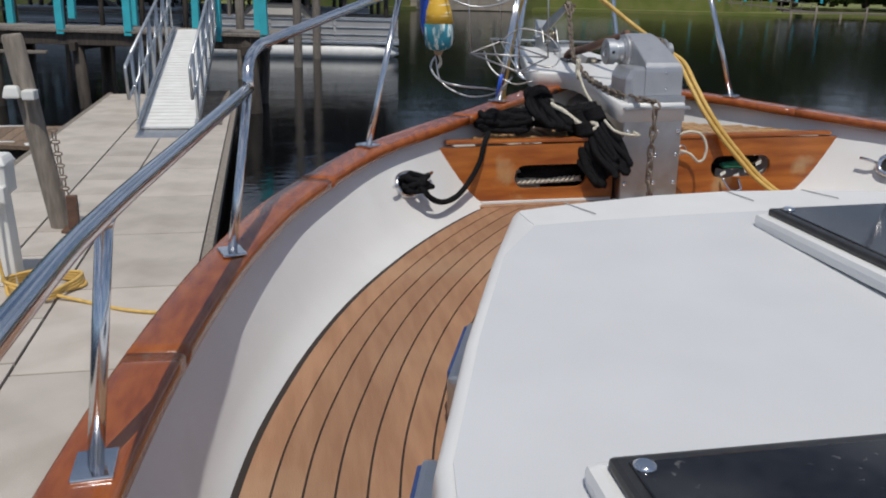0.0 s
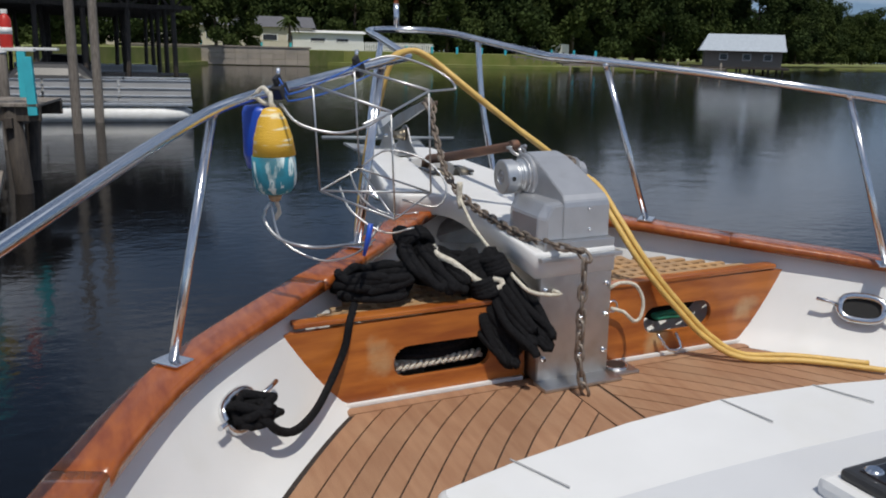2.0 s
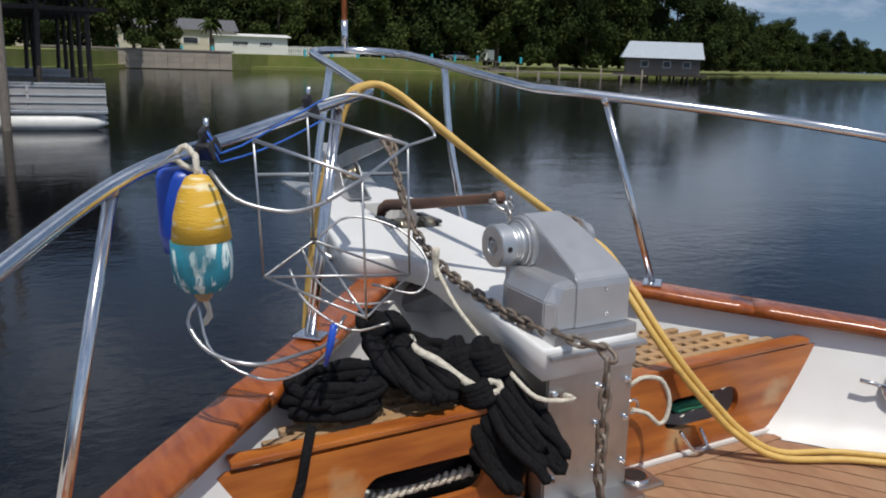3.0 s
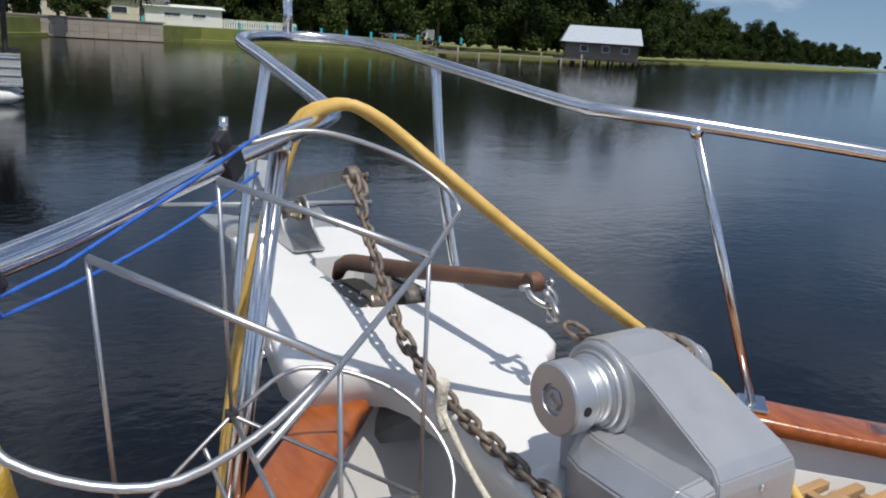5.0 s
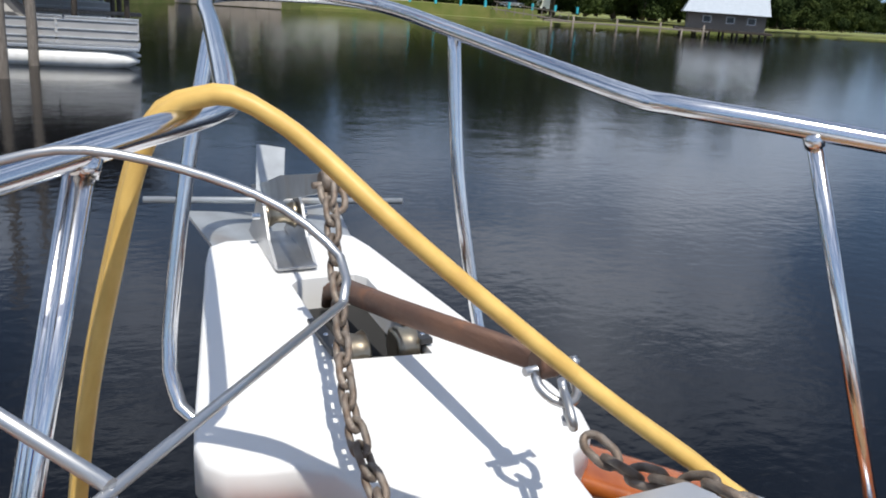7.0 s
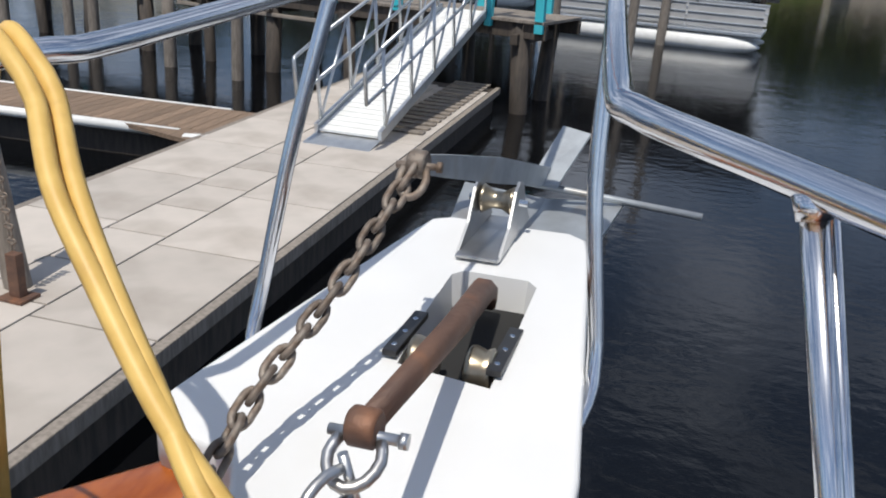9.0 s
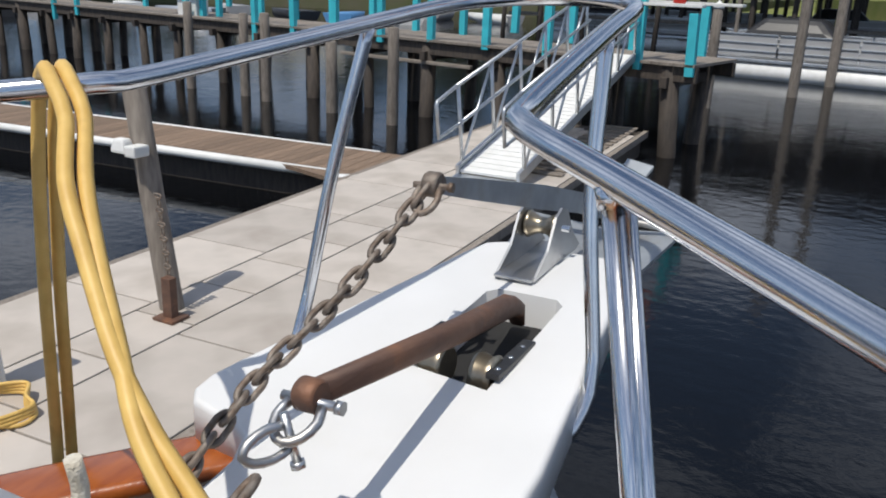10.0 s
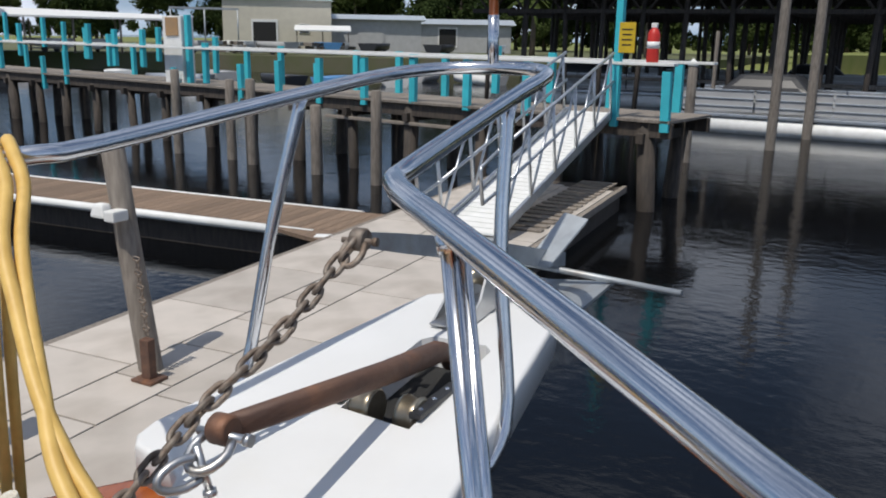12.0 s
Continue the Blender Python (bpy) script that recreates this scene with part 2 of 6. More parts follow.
def cyl(bm, a, b, r0, r1=None, seg=12, cap=True):
    a, b = Vector(a), Vector(b)
    r1 = r0 if r1 is None else r1
    q = (b - a).to_track_quat("Z", "Y").to_matrix()
    rings = []
    for p, r in ((a, r0), (b, r1)):
        rings.append([bm.verts.new(p + q @ Vector((r * math.cos(2 * math.pi * i / seg), r * math.sin(2 * math.pi * i / seg), 0))) for i in range(seg)])
    for i in range(seg):
        j = (i + 1) % seg
        f = bm.faces.new((rings[0][i], rings[0][j], rings[1][j], rings[1][i]))
        f.smooth = True
    if cap:
        bm.faces.new(rings[0][::-1])
        bm.faces.new(rings[1])
    return bm


def lathe(bm, a, axis, profile, seg=20):
    """Turns a profile of (along, radius) round the axis through a."""
    a, axis = Vector(a), Vector(axis).normalized()
    q = axis.to_track_quat("Z", "Y").to_matrix()
    prev = None
    for h, r in profile:
        ring = [bm.verts.new(a + q @ Vector((r * math.cos(2 * math.pi * i / seg), r * math.sin(2 * math.pi * i / seg), h))) for i in range(seg)]
        if prev:
            for i in range(seg):
                j = (i + 1) % seg
                f = bm.faces.new((prev[i], prev[j], ring[j], ring[i]))
                f.smooth = True
        else:
            bm.faces.new(ring[::-1])
        prev = ring
    bm.faces.new(prev)
    return bm


def smooth_path(pts, step=0.03, closed=False):
    """A Catmull-Rom line through pts."""
    P = [Vector(p) for p in pts]
    n = len(P)
    out = []
    for i in range(n if closed else n - 1):
        p0 = P[(i - 1) % n] if closed or i > 0 else P[0] * 2 - P[1]
        p1, p2 = P[i], P[(i + 1) % n]
        p3 = P[(i + 2) % n] if closed or i + 2 < n else P[-1] * 2 - P[-2]
        k = max(2, int((p2 - p1).length / step))
        for j in range(k):
            t = j / k
            out.append(0.5 * ((2 * p1) + (p2 - p0) * t + (2 * p0 - 5 * p1 + 4 * p2 - p3) * t * t + (3 * p1 - p0 - 3 * p2 + p3) * t ** 3))
    if not closed:
        out.append(P[-1])
    return out


def tube(bm, pts, r, seg=10, closed=False):
    """A round tube along pts."""
    n = len(pts)
    rings = []
    up = None
    for i, p in enumerate(pts):
        if closed:
            d = pts[(i + 1) % n] - pts[i - 1]
        else:
            d = pts[min(i + 1, n - 1)] - pts[max(i - 1, 0)]
        d.normalize()
        if up is None:
            up = d.orthogonal().normalized()
        up = (up - d * up.dot(d)).normalized()
        side = d.cross(up)
        rings.append([bm.verts.new(p + (up * math.cos(2 * math.pi * k / seg) + side * math.sin(2 * math.pi * k / seg)) * r) for k in range(seg)])
    for i in range(n if closed else n - 1):
        a, b = rings[i], rings[(i + 1) % n]
        for k in range(seg):
            j = (k + 1) % seg
            f = bm.faces.new((a[k], a[j], b[j], b[k]))
            f.smooth = True
    if not closed:
        bm.faces.new(rings[0][::-1])
        bm.faces.new(rings[-1])
    return bm


def prism(bm, outline, z0, z1, tilt=None):
    """A solid over the outline (x, y) from z0 to z1; tilt(x, y) is added to both."""
    tilt = tilt or (lambda x, y: 0.0)
    lo = [bm.verts.new((x, y, z0 + tilt(x, y))) for x, y in outline]
    hi = [bm.verts.new((x, y, z1 + tilt(x, y))) for x, y in outline]
    n = len(outline)
    for i in range(n):
        j = (i + 1) % n
        bm.faces.new((lo[i], lo[j], hi[j], hi[i]))
    bm.faces.new(hi)
    bm.faces.new(lo[::-1])
    bmesh.ops.recalc_face_normals(bm, faces=bm.faces[:])
    return bm


def loft(bm, rings, close_ring=False, smooth=True):
    """Skins rings of points."""
    vs = [[bm.verts.new(p) for p in r] for r in rings]
    for a, b in zip(vs, vs[1:]):
        n = len(a)
        for k in range(n if close_ring else n - 1):
            j = (k + 1) % n
            f = bm.faces.new((a[k], a[j], b[j], b[k]))
            f.smooth = smooth
    if close_ring:
        bm.faces.new(vs[0][::-1])
        bm.faces.new(vs[-1])
    bmesh.ops.recalc_face_normals(bm, faces=bm.faces[:])
    return bm


def finish(bm, name, mat, smooth_angle=None):
    me = bpy.data.meshes.new(name)
    bm.to_mesh(me)
    bm.free()
    me.materials.append(mat)
    return me


def thing(name, label, category, m=None, group="", kind=""):
    ob = new(name)
    ob.empty_display_size = 0.1
    ob.matrix_world = FULL @ FRAME[0] @ (m if m is not None else Matrix())
    return tagged(ob, label, category, group, kind)


def clone(ob, m, k=1.0):
    """A copy of a thing at the pose m of the plan, k times as large."""
    q = FRAME[0] @ m
    c = copy_thing(ob, Matrix.Translation(q.translation * SIZE) @ q.to_quaternion().to_matrix().to_4x4())
    c.scale = [k * s for s in c.scale]
    return c


def solid(name, bm, mat, label, category, m=None, group="", kind=""):
    ob = new(name, finish(bm, name, mat))
    ob.matrix_world = FULL @ FRAME[0] @ (m if m is not None else Matrix())
    return tagged(ob, label, category, group, kind)


def part(name, bm, mat, parent, label=""):
    ob = new(name, finish(bm, name, mat) if isinstance(bm, bmesh.types.BMesh) else bm)
    ob.parent = parent
    return tagged(ob, label)


def BM():
    return bmesh.new()


def lerp_table(rows, v):
    """Reads a smooth value from rows of (v, value)."""
    rows = sorted(rows)
    if v <= rows[0][0]:
        return rows[0][1]
    for (a, p), (b, q) in zip(rows, rows[1:]):
        if v <= b:
            t = (v - a) / (b - a)
            return p + (q - p) * t
    return rows[-1][1]


# ---- boat: hull, deck, cabin ----
CAP = [(1.75, -7.0), (1.88, -5.0), (1.915, -3.3), (1.895, -2.4), (1.815, -1.7), (1.69, -1.15), (1.55, -0.78), (1.31, -0.33), (0.97, 0.04), (0.62, 0.355), (0.38, 0.62), (0.15, 0.86), (0.0, 0.97)]
EDGE = [(1.65, -7.0), (1.78, -5.0), (1.815, -3.5), (1.795, -2.6), (1.735, -1.98), (1.63, -1.55), (1.49, -1.17), (1.32, -0.83), (1.09, -0.46), (0.79, -0.07), (0.5, 0.22), (0.25, 0.45), (0.0, 0.62)]


def sheer(y):
    """The deck falls away aft."""
    u = max(0.0, min(1.0, (-0.1 - y) / 4.0))
    return -0.15 * (u * u * (3 - 2 * u)) ** 0.75


def cap_z(y):
    return 0.25 + 0.165 * math.exp(0.976 * (y - 0.35)) if y < 0.35 else 0.415 + 0.075 * (y - 0.35)


def side_line(rows, n=90):
    pts = smooth_path([(x, y, 0) for x, y in rows], 0.05)
    return [(p.x, p.y) for p in pts]


CAPL, EDGEL = side_line(CAP), side_line(EDGE)


def half(rows, y):
    return lerp_table([(b, a) for a, b in rows], y)


def offset_line(line, d):
    """Moves a starboard-side line inboard by d."""
    out = []
    for i, (x, y) in enumerate(line):
        a, b = line[max(i - 1, 0)], line[min(i + 1, len(line) - 1)]
        t = Vector((b[0] - a[0], b[1] - a[1], 0)).normalized()
        out.append((x - t.y * d, y + t.x * d))
    return out


hull = thing("boat_hull", "white fibreglass hull with high bulwarks and varnished cap", "boat hull", BOAT)
for s in (-1, 1):
    rings = []
    for i, (cx, cy) in enumerate(CAPL):
        j = min(range(len(EDGEL)), key=lambda k: abs(EDGEL[k][1] - (cy * 0.93 - 0.13 + 0.06 * (cy < -2))))
        ex, ey = EDGEL[j] if cy < 0.7 else EDGEL[-1]
        z = cap_z(cy) - 0.012
        row = []
        for k in range(8):
            t = k / 7
            b = t ** 0.8
            x, y = ex + (cx - ex) * b, ey + (cy - ey) * b
            z0 = sheer(ey) - 0.012
            zz = z0 + (z - z0) * (t ** 1.25)
            row.append((s * x, y, zz))
        rings.append(row)
    part("bulwark", loft(BM(), rings), GELCOAT, hull, "white curved bulwark lining")
    rings = []
    for cx, cy in offset_line(CAPL, -0.03):
        f = max(0.0, min(1.0, (cy + 2.5) / 3.5))
        rings.append([(s * max(cx, 0) * (1 - f * 0.30 * u), cy - f * 0.55 * u, cap_z(cy) - 0.012 - 1.9 * u) for u in (0, 0.2, 0.45, 0.7, 1.0)])
    part("topside", loft(BM(), rings), GELCOAT, hull, "white outer topside")
    # the varnished cap rail in lengths
    inner, outer = offset_line(CAPL, 0.062), offset_line(CAPL, -0.062)
    n = len(CAPL)
    cuts = [0, int(n * .35), int(n * .58), int(n * .74), int(n * .87), n - 1]
    for a, b in zip(cuts, cuts[1:]):
        rings = []
        for k in range(a, b + 1):
            (ix, iy), (ox, oy) = inner[k], outer[k]
            z0, z1 = cap_z(CAPL[k][1]) - 0.035, cap_z(CAPL[k][1])
            if k == b and b < n - 1:
                (ix, iy), (ox, oy) = [(p[0] * 0.02 + q[0] * 0.98, p[1] * 0.02 + q[1] * 0.98) for p, q in ((inner[k - 1], inner[k]), (outer[k - 1], outer[k]))]
            w = lambda u: (s * max(ix + (ox - ix) * u, 0.001), iy + (oy - iy) * u)
            rings.append([(*w(0), z0), (*w(0), z1 - 0.010), (*w(0.05), z1 - 0.002), (*w(0.12), z1), (*w(0.88), z1), (*w(0.95), z1 - 0.002), (*w(1), z1 - 0.010), (*w(1), z0)])
        part("cap_plank", loft(BM(), rings, True), VARNISH, hull, "varnished reddish brown cap rail")

# teak deck
deck = thing("deck", "teak planked foredeck with dark caulked seams", "deck", BOAT, kind="structure")
bm = loft(BM(), [[(-x - 0.003, y, sheer(y) - 0.007), (-x * 0.5, y, sheer(y) - 0.007), (0, y, sheer(y) - 0.007), (x * 0.5, y, sheer(y) - 0.007), (x + 0.003, y, sheer(y) - 0.007)] for x, y in EDGEL])
part("deck_bed", bm, CAULK, deck, "black seam compound under the planks")
PITCH, SEAM = 0.0695, 0.0055
for s in (-1, 1):
    for k in range(20):
        a = offset_line(EDGEL, 0.012 + k * PITCH + SEAM)
        b = offset_line(EDGEL, 0.012 + (k + 1) * PITCH)
        run, ends = [], [None, None]
        for i in range(1, len(a)):
            if a[i][1] < (-6.5 if k < 9 else -1.35):
                continue
            pair = []
            for side, ln in enumerate((a, b)):
                if ends[side] is None:
                    (x0, y0), (x1, y1) = ln[i - 1], ln[i]
                    t = min([1.0] + [(-0.074 - y0) / (y1 - y0)] * (y1 > -0.074) + [(0.060 - x0) / (x1 - x0)] * (x1 < 0.060))
                    if t < 1.0:
                        t = max(t, 0.0)
                        ends[side] = (x0 + (x1 - x0) * t, y0 + (y1 - y0) * t)
                pair.append(ends[side] or ln[i])
            run.append(pair)
            if ends[0] and ends[1]:
                break
        if len(run) < 3:
            continue
        pieces, i0 = [], 0
        L = 26 + (k * 7) % 19
        while i0 < len(run) - 1:
            pieces.append(run[i0:i0 + L + 1])
            i0 += L
            L = 44
        for pc in pieces:
            if len(pc) < 2:
                continue
            rings = [[(s * p[0], p[1], sheer(p[1]) - 0.008), (s * p[0], p[1], sheer(p[1]) - 0.001), (s * q[0], q[1], sheer(q[1]) - 0.001), (s * q[0], q[1], sheer(q[1]) - 0.008)] for p, q in pc]
            part("plank", loft(BM(), rings, True, False), TEAK, deck)
part("king_plank", box(BM(), (0, -0.50, -0.006), (0.105, 0.86, 0.008), 0, pose(0, 0, 0, 1.0, 0, 0)), TEAK, deck, "teak king plank on the centreline")
for s in (-1, 1):
    part("margin_plank", box(BM(), (s * 0.42, -0.050, -0.0035), (0.74, 0.042, 0.009)), TEAK, deck)

# trunk cabin
cabin = thing("trunk_cabin", "white low trunk cabin top with dark hatches", "cabin", BOAT)
CABF = [(-1.50, -6.2), (-1.475, -3.3), (-1.375, -2.4), (-1.225, -1.9), (-1.04, -1.36), (-0.875, -0.925), (-0.845, -0.885), (-0.64, -0.835), (-0.3, -0.775), (0.0, -0.755)]
CABF += [(-x, y) for x, y in CABF[::-1][1:]]


def shrink(line, d):
    out = []
    for i, (x, y) in enumerate(line):
        a, b = line[max(i - 1, 0)], line[min(i + 1, len(line) - 1)]
        t = Vector((b[0] - a[0], b[1] - a[1], 0)).normalized()
        out.append((x + t.y * d, y - t.x * d))
    return out


def cab_z(x, y):
    return 0.205 + 0.02 * (1 - min(1.0, abs(x) / 1.4) ** 2) + sheer(y) * 0.4


rings = []
for z, d in ((None, 0.0), (-0.045, 0.014), (-0.018, 0.018), (-0.005, 0.028), (0.0, 0.045), (-0.001, 0.15)):
    rings.append([(x, y, sheer(y) - 0.01 if z is None else cab_z(x, y) + z) for x, y in shrink(CABF, d)])
bm = loft(BM(), rings)
part("cabin_side", bm, GELCOAT, cabin, "white moulded cabin side and rounded edge")
inner = shrink(CABF, 0.05)
inner = [(x, min(y, -1.075 - 0.05 * abs(x) ** 2)) for x, y in inner]
bm = BM()
n = len(inner)
for i in range(n // 2):
    (xa, ya), (xb, yb), (xc, yc), (xd, yd) = inner[i], inner[i + 1], inner[n - 2 - i], inner[n - 1 - i]
    if xb == xc:
        vs = [bm.verts.new((x, y, cab_z(x, y) + 0.006)) for x, y in ((xa, ya), (xb, yb), (xd, yd))]
        bm.faces.new(vs)
        continue
    cols = 8
    for k in range(cols):
        u, v = k / cols, (k + 1) / cols
        quad = [(xa + (xd - xa) * u, ya + (yd - ya) * u), (xa + (xd - xa) * v, ya + (yd - ya) * v), (xb + (xc - xb) * v, yb + (yc - yb) * v), (xb + (xc - xb) * u, yb + (yc - yb) * u)]
        bm.faces.new([bm.verts.new((x, y, cab_z(x, y) + 0.006)) for x, y in quad])
bmesh.ops.remove_doubles(bm, verts=bm.verts, dist=0.0005)
ex = bmesh.ops.extrude_face_region(bm, geom=bm.faces[:])
for v in ex["geom"]:
    if isinstance(v, bmesh.types.BMVert):
        v.co.z -= 0.012
bmesh.ops.recalc_face_normals(bm, faces=bm.faces[:])
part("cabin_top", bm, NONSKID, cabin, "pale grey non-slip cabin top")
fl = [(x, y) for x, y in shrink(CABF, 0.04) if y > -1.2]
bm = BM()
loft(bm, [[(x, y, cab_z(x, y) - 0.002), (x, y, cab_z(x, y) + 0.003), (x * 0.975, y - 0.28, cab_z(x * 0.975, y - 0.28) + 0.003), (x * 0.975, y - 0.28, cab_z(x * 0.975, y - 0.28) - 0.003)] for x, y in fl], True, False)
part("front_ledge", bm, GELCOAT, cabin, "smooth white front ledge")
for xa, ya, xb, yb in ((-0.65, -0.865, -0.59, -1.02), (0.30, -0.815, 0.36, -0.96), (0.0, -0.80, 0.03, -0.95)):
    part("panel_joint", box(BM(), (0, 0, 0), (0.004, math.hypot(xb - xa, yb - ya), 0.003), 0, Matrix.Translation(((xa + xb) / 2, (ya + yb) / 2, cab_z(xa, ya) + 0.005)) @ pose(0, 0, 0, 0, 0, math.degrees(math.atan2(-(xb - xa), yb - ya)))), GREYWALL, cabin, "thin joint between ledge panels")
for px_, py_, an in ((-1.168, -1.72, 19), (-1.372, -2.36, 15)):
    q = pose(px_, py_, 0.06 + sheer(py_) * 0.7, 0, 0, -an)
    pl = part("portlight", box(BM(), (0, 0, 0), (0.05, 0.36, 0.11), 0.014, q), STEEL_DULL, cabin, "portlight in a steel frame with a blue cover")
    part("cover", box(BM(), (-0.022, 0.02, 0.005), (0.022, 0.29, 0.085), 0.006, q), NAVY, pl, "dark blue cover")


def hatch(m):
    h = thing("deck_hatch", "dark smoked acrylic deck hatch on the white cabin top", "hatch", BOAT @ m, group="hatches on the cabin top")
    part("coaming", box(BM(), (0, 0, 0.008), (0.80, 0.80, 0.05), 0.02), GELCOAT, h)
    f = part("lid_frame", box(BM(), (0, 0, 0.043), (0.74, 0.74, 0.026), 0.011), RUBBER, h, "dark hatch lid frame")
    part("pane", box(BM(), (0, 0, 0.0535), (0.69, 0.69, 0.012), 0.004), DARKGLASS, f, "smoked acrylic pane")
    for sx in (-1, 1):
        for sy in (-1, 1):
            part("hinge_bolt", lathe(BM(), (sx * 0.325, sy * 0.325, 0.056), (0, 0, 1), [(0, 0.019), (0.007, 0.019), (0.011, 0.013)], 14), STEEL, h, "round steel bolt")
    return h


hatch(pose(0.28, -1.62, 0.222, 0, 0, 1))
hatch(pose(-0.73, -2.91, 0.185, 0, 0, 0))

# ---- boat: pulpit rails ----
R = 0.0155
rail = thing("pulpit_rail", "polished stainless steel bow pulpit with leaning stanchions", "railing", BOAT)
half_top = [(-1.703, -1.30, 0.688), (-1.702, -1.285, 0.735), (-1.682, -1.20, 0.785), (-1.60, -1.0, 0.815), (-1.145, -0.075, 0.939), (-0.80, 0.225, 1.0), (-0.468, 0.513, 1.046), (-0.385, 0.585, 1.056), (-0.325, 0.650, 1.063), (-0.298, 0.735, 1.070), (-0.235, 1.212, 1.130), (-0.212, 1.42, 1.155), (-0.180, 1.555, 1.168), (-0.11, 1.635, 1.175)]
line = half_top + [(0.0, 1.665, 1.177)] + [(-x, y, z) for x, y, z in half_top[::-1]]
part("top_rail", tube(BM(), smooth_path(line, 0.025), R, 14), STEEL, rail)


def base_plate(parent, p, ang):
    m = Matrix.Translation(p) @ pose(0, 0, 0, 0, 0, ang)
    bp = part("base_plate", box(BM(), (0, 0, 0.004), (0.062, 0.085, 0.008), 0.003, m), STEEL, parent)
    return bp


for s in (-1, 1):
    for low, top, ang in (((-1.31, -0.30, 0.336), (-1.145, -0.075, 0.94), -40), ((-0.616, 0.370, 0.418), (-0.468, 0.512, 1.040), -45), ((-1.762, -1.485, 0.278), (-1.703, -1.30, 0.69), -18), ((-1.888, -2.48, 0.258), (-1.838, -2.45, 0.64), -5)):
        q = 0.985 if s > 0 and low[1] > 0 else (0.90 if s > 0 and low[1] > -1 else 1.0)
        a, b = Vector((s * -low[0] * q, low[1], low[2])), Vector((s * -top[0], top[1], top[2]))
        st = part("stanchion", tube(BM(), [a, a.lerp(b, 0.5), b], 0.0108 if low[1] > 0 else 0.0125, 12), STEEL, rail)
        base_plate(st, a + Vector((0, 0, 0.001)), s * ang)
        part("collar", cyl(BM(), b.lerp(a, 0.03), b.lerp(a, 0.0), 0.0135, 0.0155, 12), STEEL, st)
        if low[1] > 0:
            o = Vector((s * 0.0115, 0.0070, 0))
            part("second_tube", tube(BM(), [a + o, (a + o).lerp(b + o, 0.5), b + o], 0.0070, 12), STEEL, st)
    # the legs beside the platform bend in under it
    k = 0.87 if s > 0 else 1.07
    leg = [(s * 0.235, 1.212, 1.125), (s * k * 0.277, 1.17, 0.85), (s * k * 0.318, 1.13, 0.58), (s * k * 0.318, 1.09, 0.50), (s * k * 0.295, 1.05, 0.455), (s * 0.22, 1.02, 0.45)]
    part("platform_leg", tube(BM(), smooth_path(leg, 0.03), 0.0135, 12), STEEL, rail)
    # lower side rail running aft
    lo = [(s * 1.703, -1.30, 0.688), (s * 1.775, -1.85, 0.662), (s * 1.838, -2.45, 0.645), (s * 1.835, -2.9, 0.65), (s * 1.79, -4.2, 0.66), (s * 1.70, -6.4, 0.67)]
    part("side_rail", tube(BM(), smooth_path(lo, 0.06), R, 14), STEEL, rail)
staff = thing("flagstaff", "orange varnished staff in a steel socket on the bow rail", "flagstaff", BOAT)
part("socket", tube(BM(), [Vector((0.0, 1.665, 1.180)), Vector((0.0, 1.665, 1.24)), Vector((0, 1.665, 1.30))], 0.0135, 12), STEEL, staff)
part("staff", cyl(BM(), (0, 1.665, 1.29), (0, 1.675, 2.05), 0.0115, 0.009, 12), ORANGE, staff)

# ---- boat: bow platform ----
def plat_z(y):
    return 0.464 + 0.072 * y


port = [(-0.160, -0.085), (-0.150, 0.20), (-0.125, 0.56), (-0.133, 0.66), (-0.160, 0.715), (-0.205, 0.740), (-0.260, 0.748), (-0.308, 0.760), (-0.335, 0.790), (-0.343, 0.84), (-0.332, 0.91), (-0.205, 1.58), (-0.185, 1.66), (-0.14, 1.69)]
star = [(0.145, -0.085), (0.165, 0.20), (0.185, 0.50), (0.195, 0.60), (0.22, 0.645), (0.258, 0.668), (0.287, 0.695), (0.304, 0.75), (0.302, 0.84), (0.205, 1.58), (0.185, 1.66), (0.14, 1.69)]
notch = [(-0.062, 1.685), (-0.057, 1.60), (0.032, 1.60), (0.037, 1.685)]
outline = port + notch + star[::-1]
platform = thing("bow_platform", "white moulded bow platform carrying the anchors", "bow platform", BOAT)
bm = BM()
REC = [(-0.035, 1.03), (-0.048, 1.20), (-0.050, 1.385), (-0.03, 1.41), (0.105, 1.41), (0.127, 1.385), (0.130, 1.20), (0.130, 1.01)]


def ring_of(line, zoff):
    return [bm.verts.new((x, y, plat_z(y) + zoff)) for x, y in line]


def inset(line, d):
    out = []
    n = len(line)
    for i, (x, y) in enumerate(line):
        a, b = Vector((*line[i - 1], 0)), Vector((*line[(i + 1) % n], 0))
        t = (b - a).normalized()
        out.append((x + t.y * d, y - t.x * d))
    return out


levels = [ring_of(outline, -0.085), ring_of(outline, -0.012), ring_of(inset(outline, 0.002), -0.005), ring_of(inset(outline, 0.006), -0.001), ring_of(inset(outline, 0.011), 0.0)]
for a, b in zip(levels, levels[1:]):
    for i in range(len(a)):
        j = (i + 1) % len(a)
        bm.faces.new((a[i], a[j], b[j], b[i])).smooth = True
bm.faces.new(levels[0][::-1])
rec_hi = ring_of(REC, 0.0)
rec_lo = [bm.verts.new((v.co.x * 0.92 + 0.003, v.co.y * 0.985 + 0.017, v.co.z - 0.084)) for v in rec_hi]
for i in range(len(REC)):
    j = (i + 1) % len(REC)
    bm.faces.new((rec_hi[i], rec_hi[j], rec_lo[j], rec_lo[i]))
es = []
for loop in (levels[-1], rec_hi):
    for i in range(len(loop)):
        es.append(bm.edges.get((loop[i], loop[(i + 1) % len(loop)])))
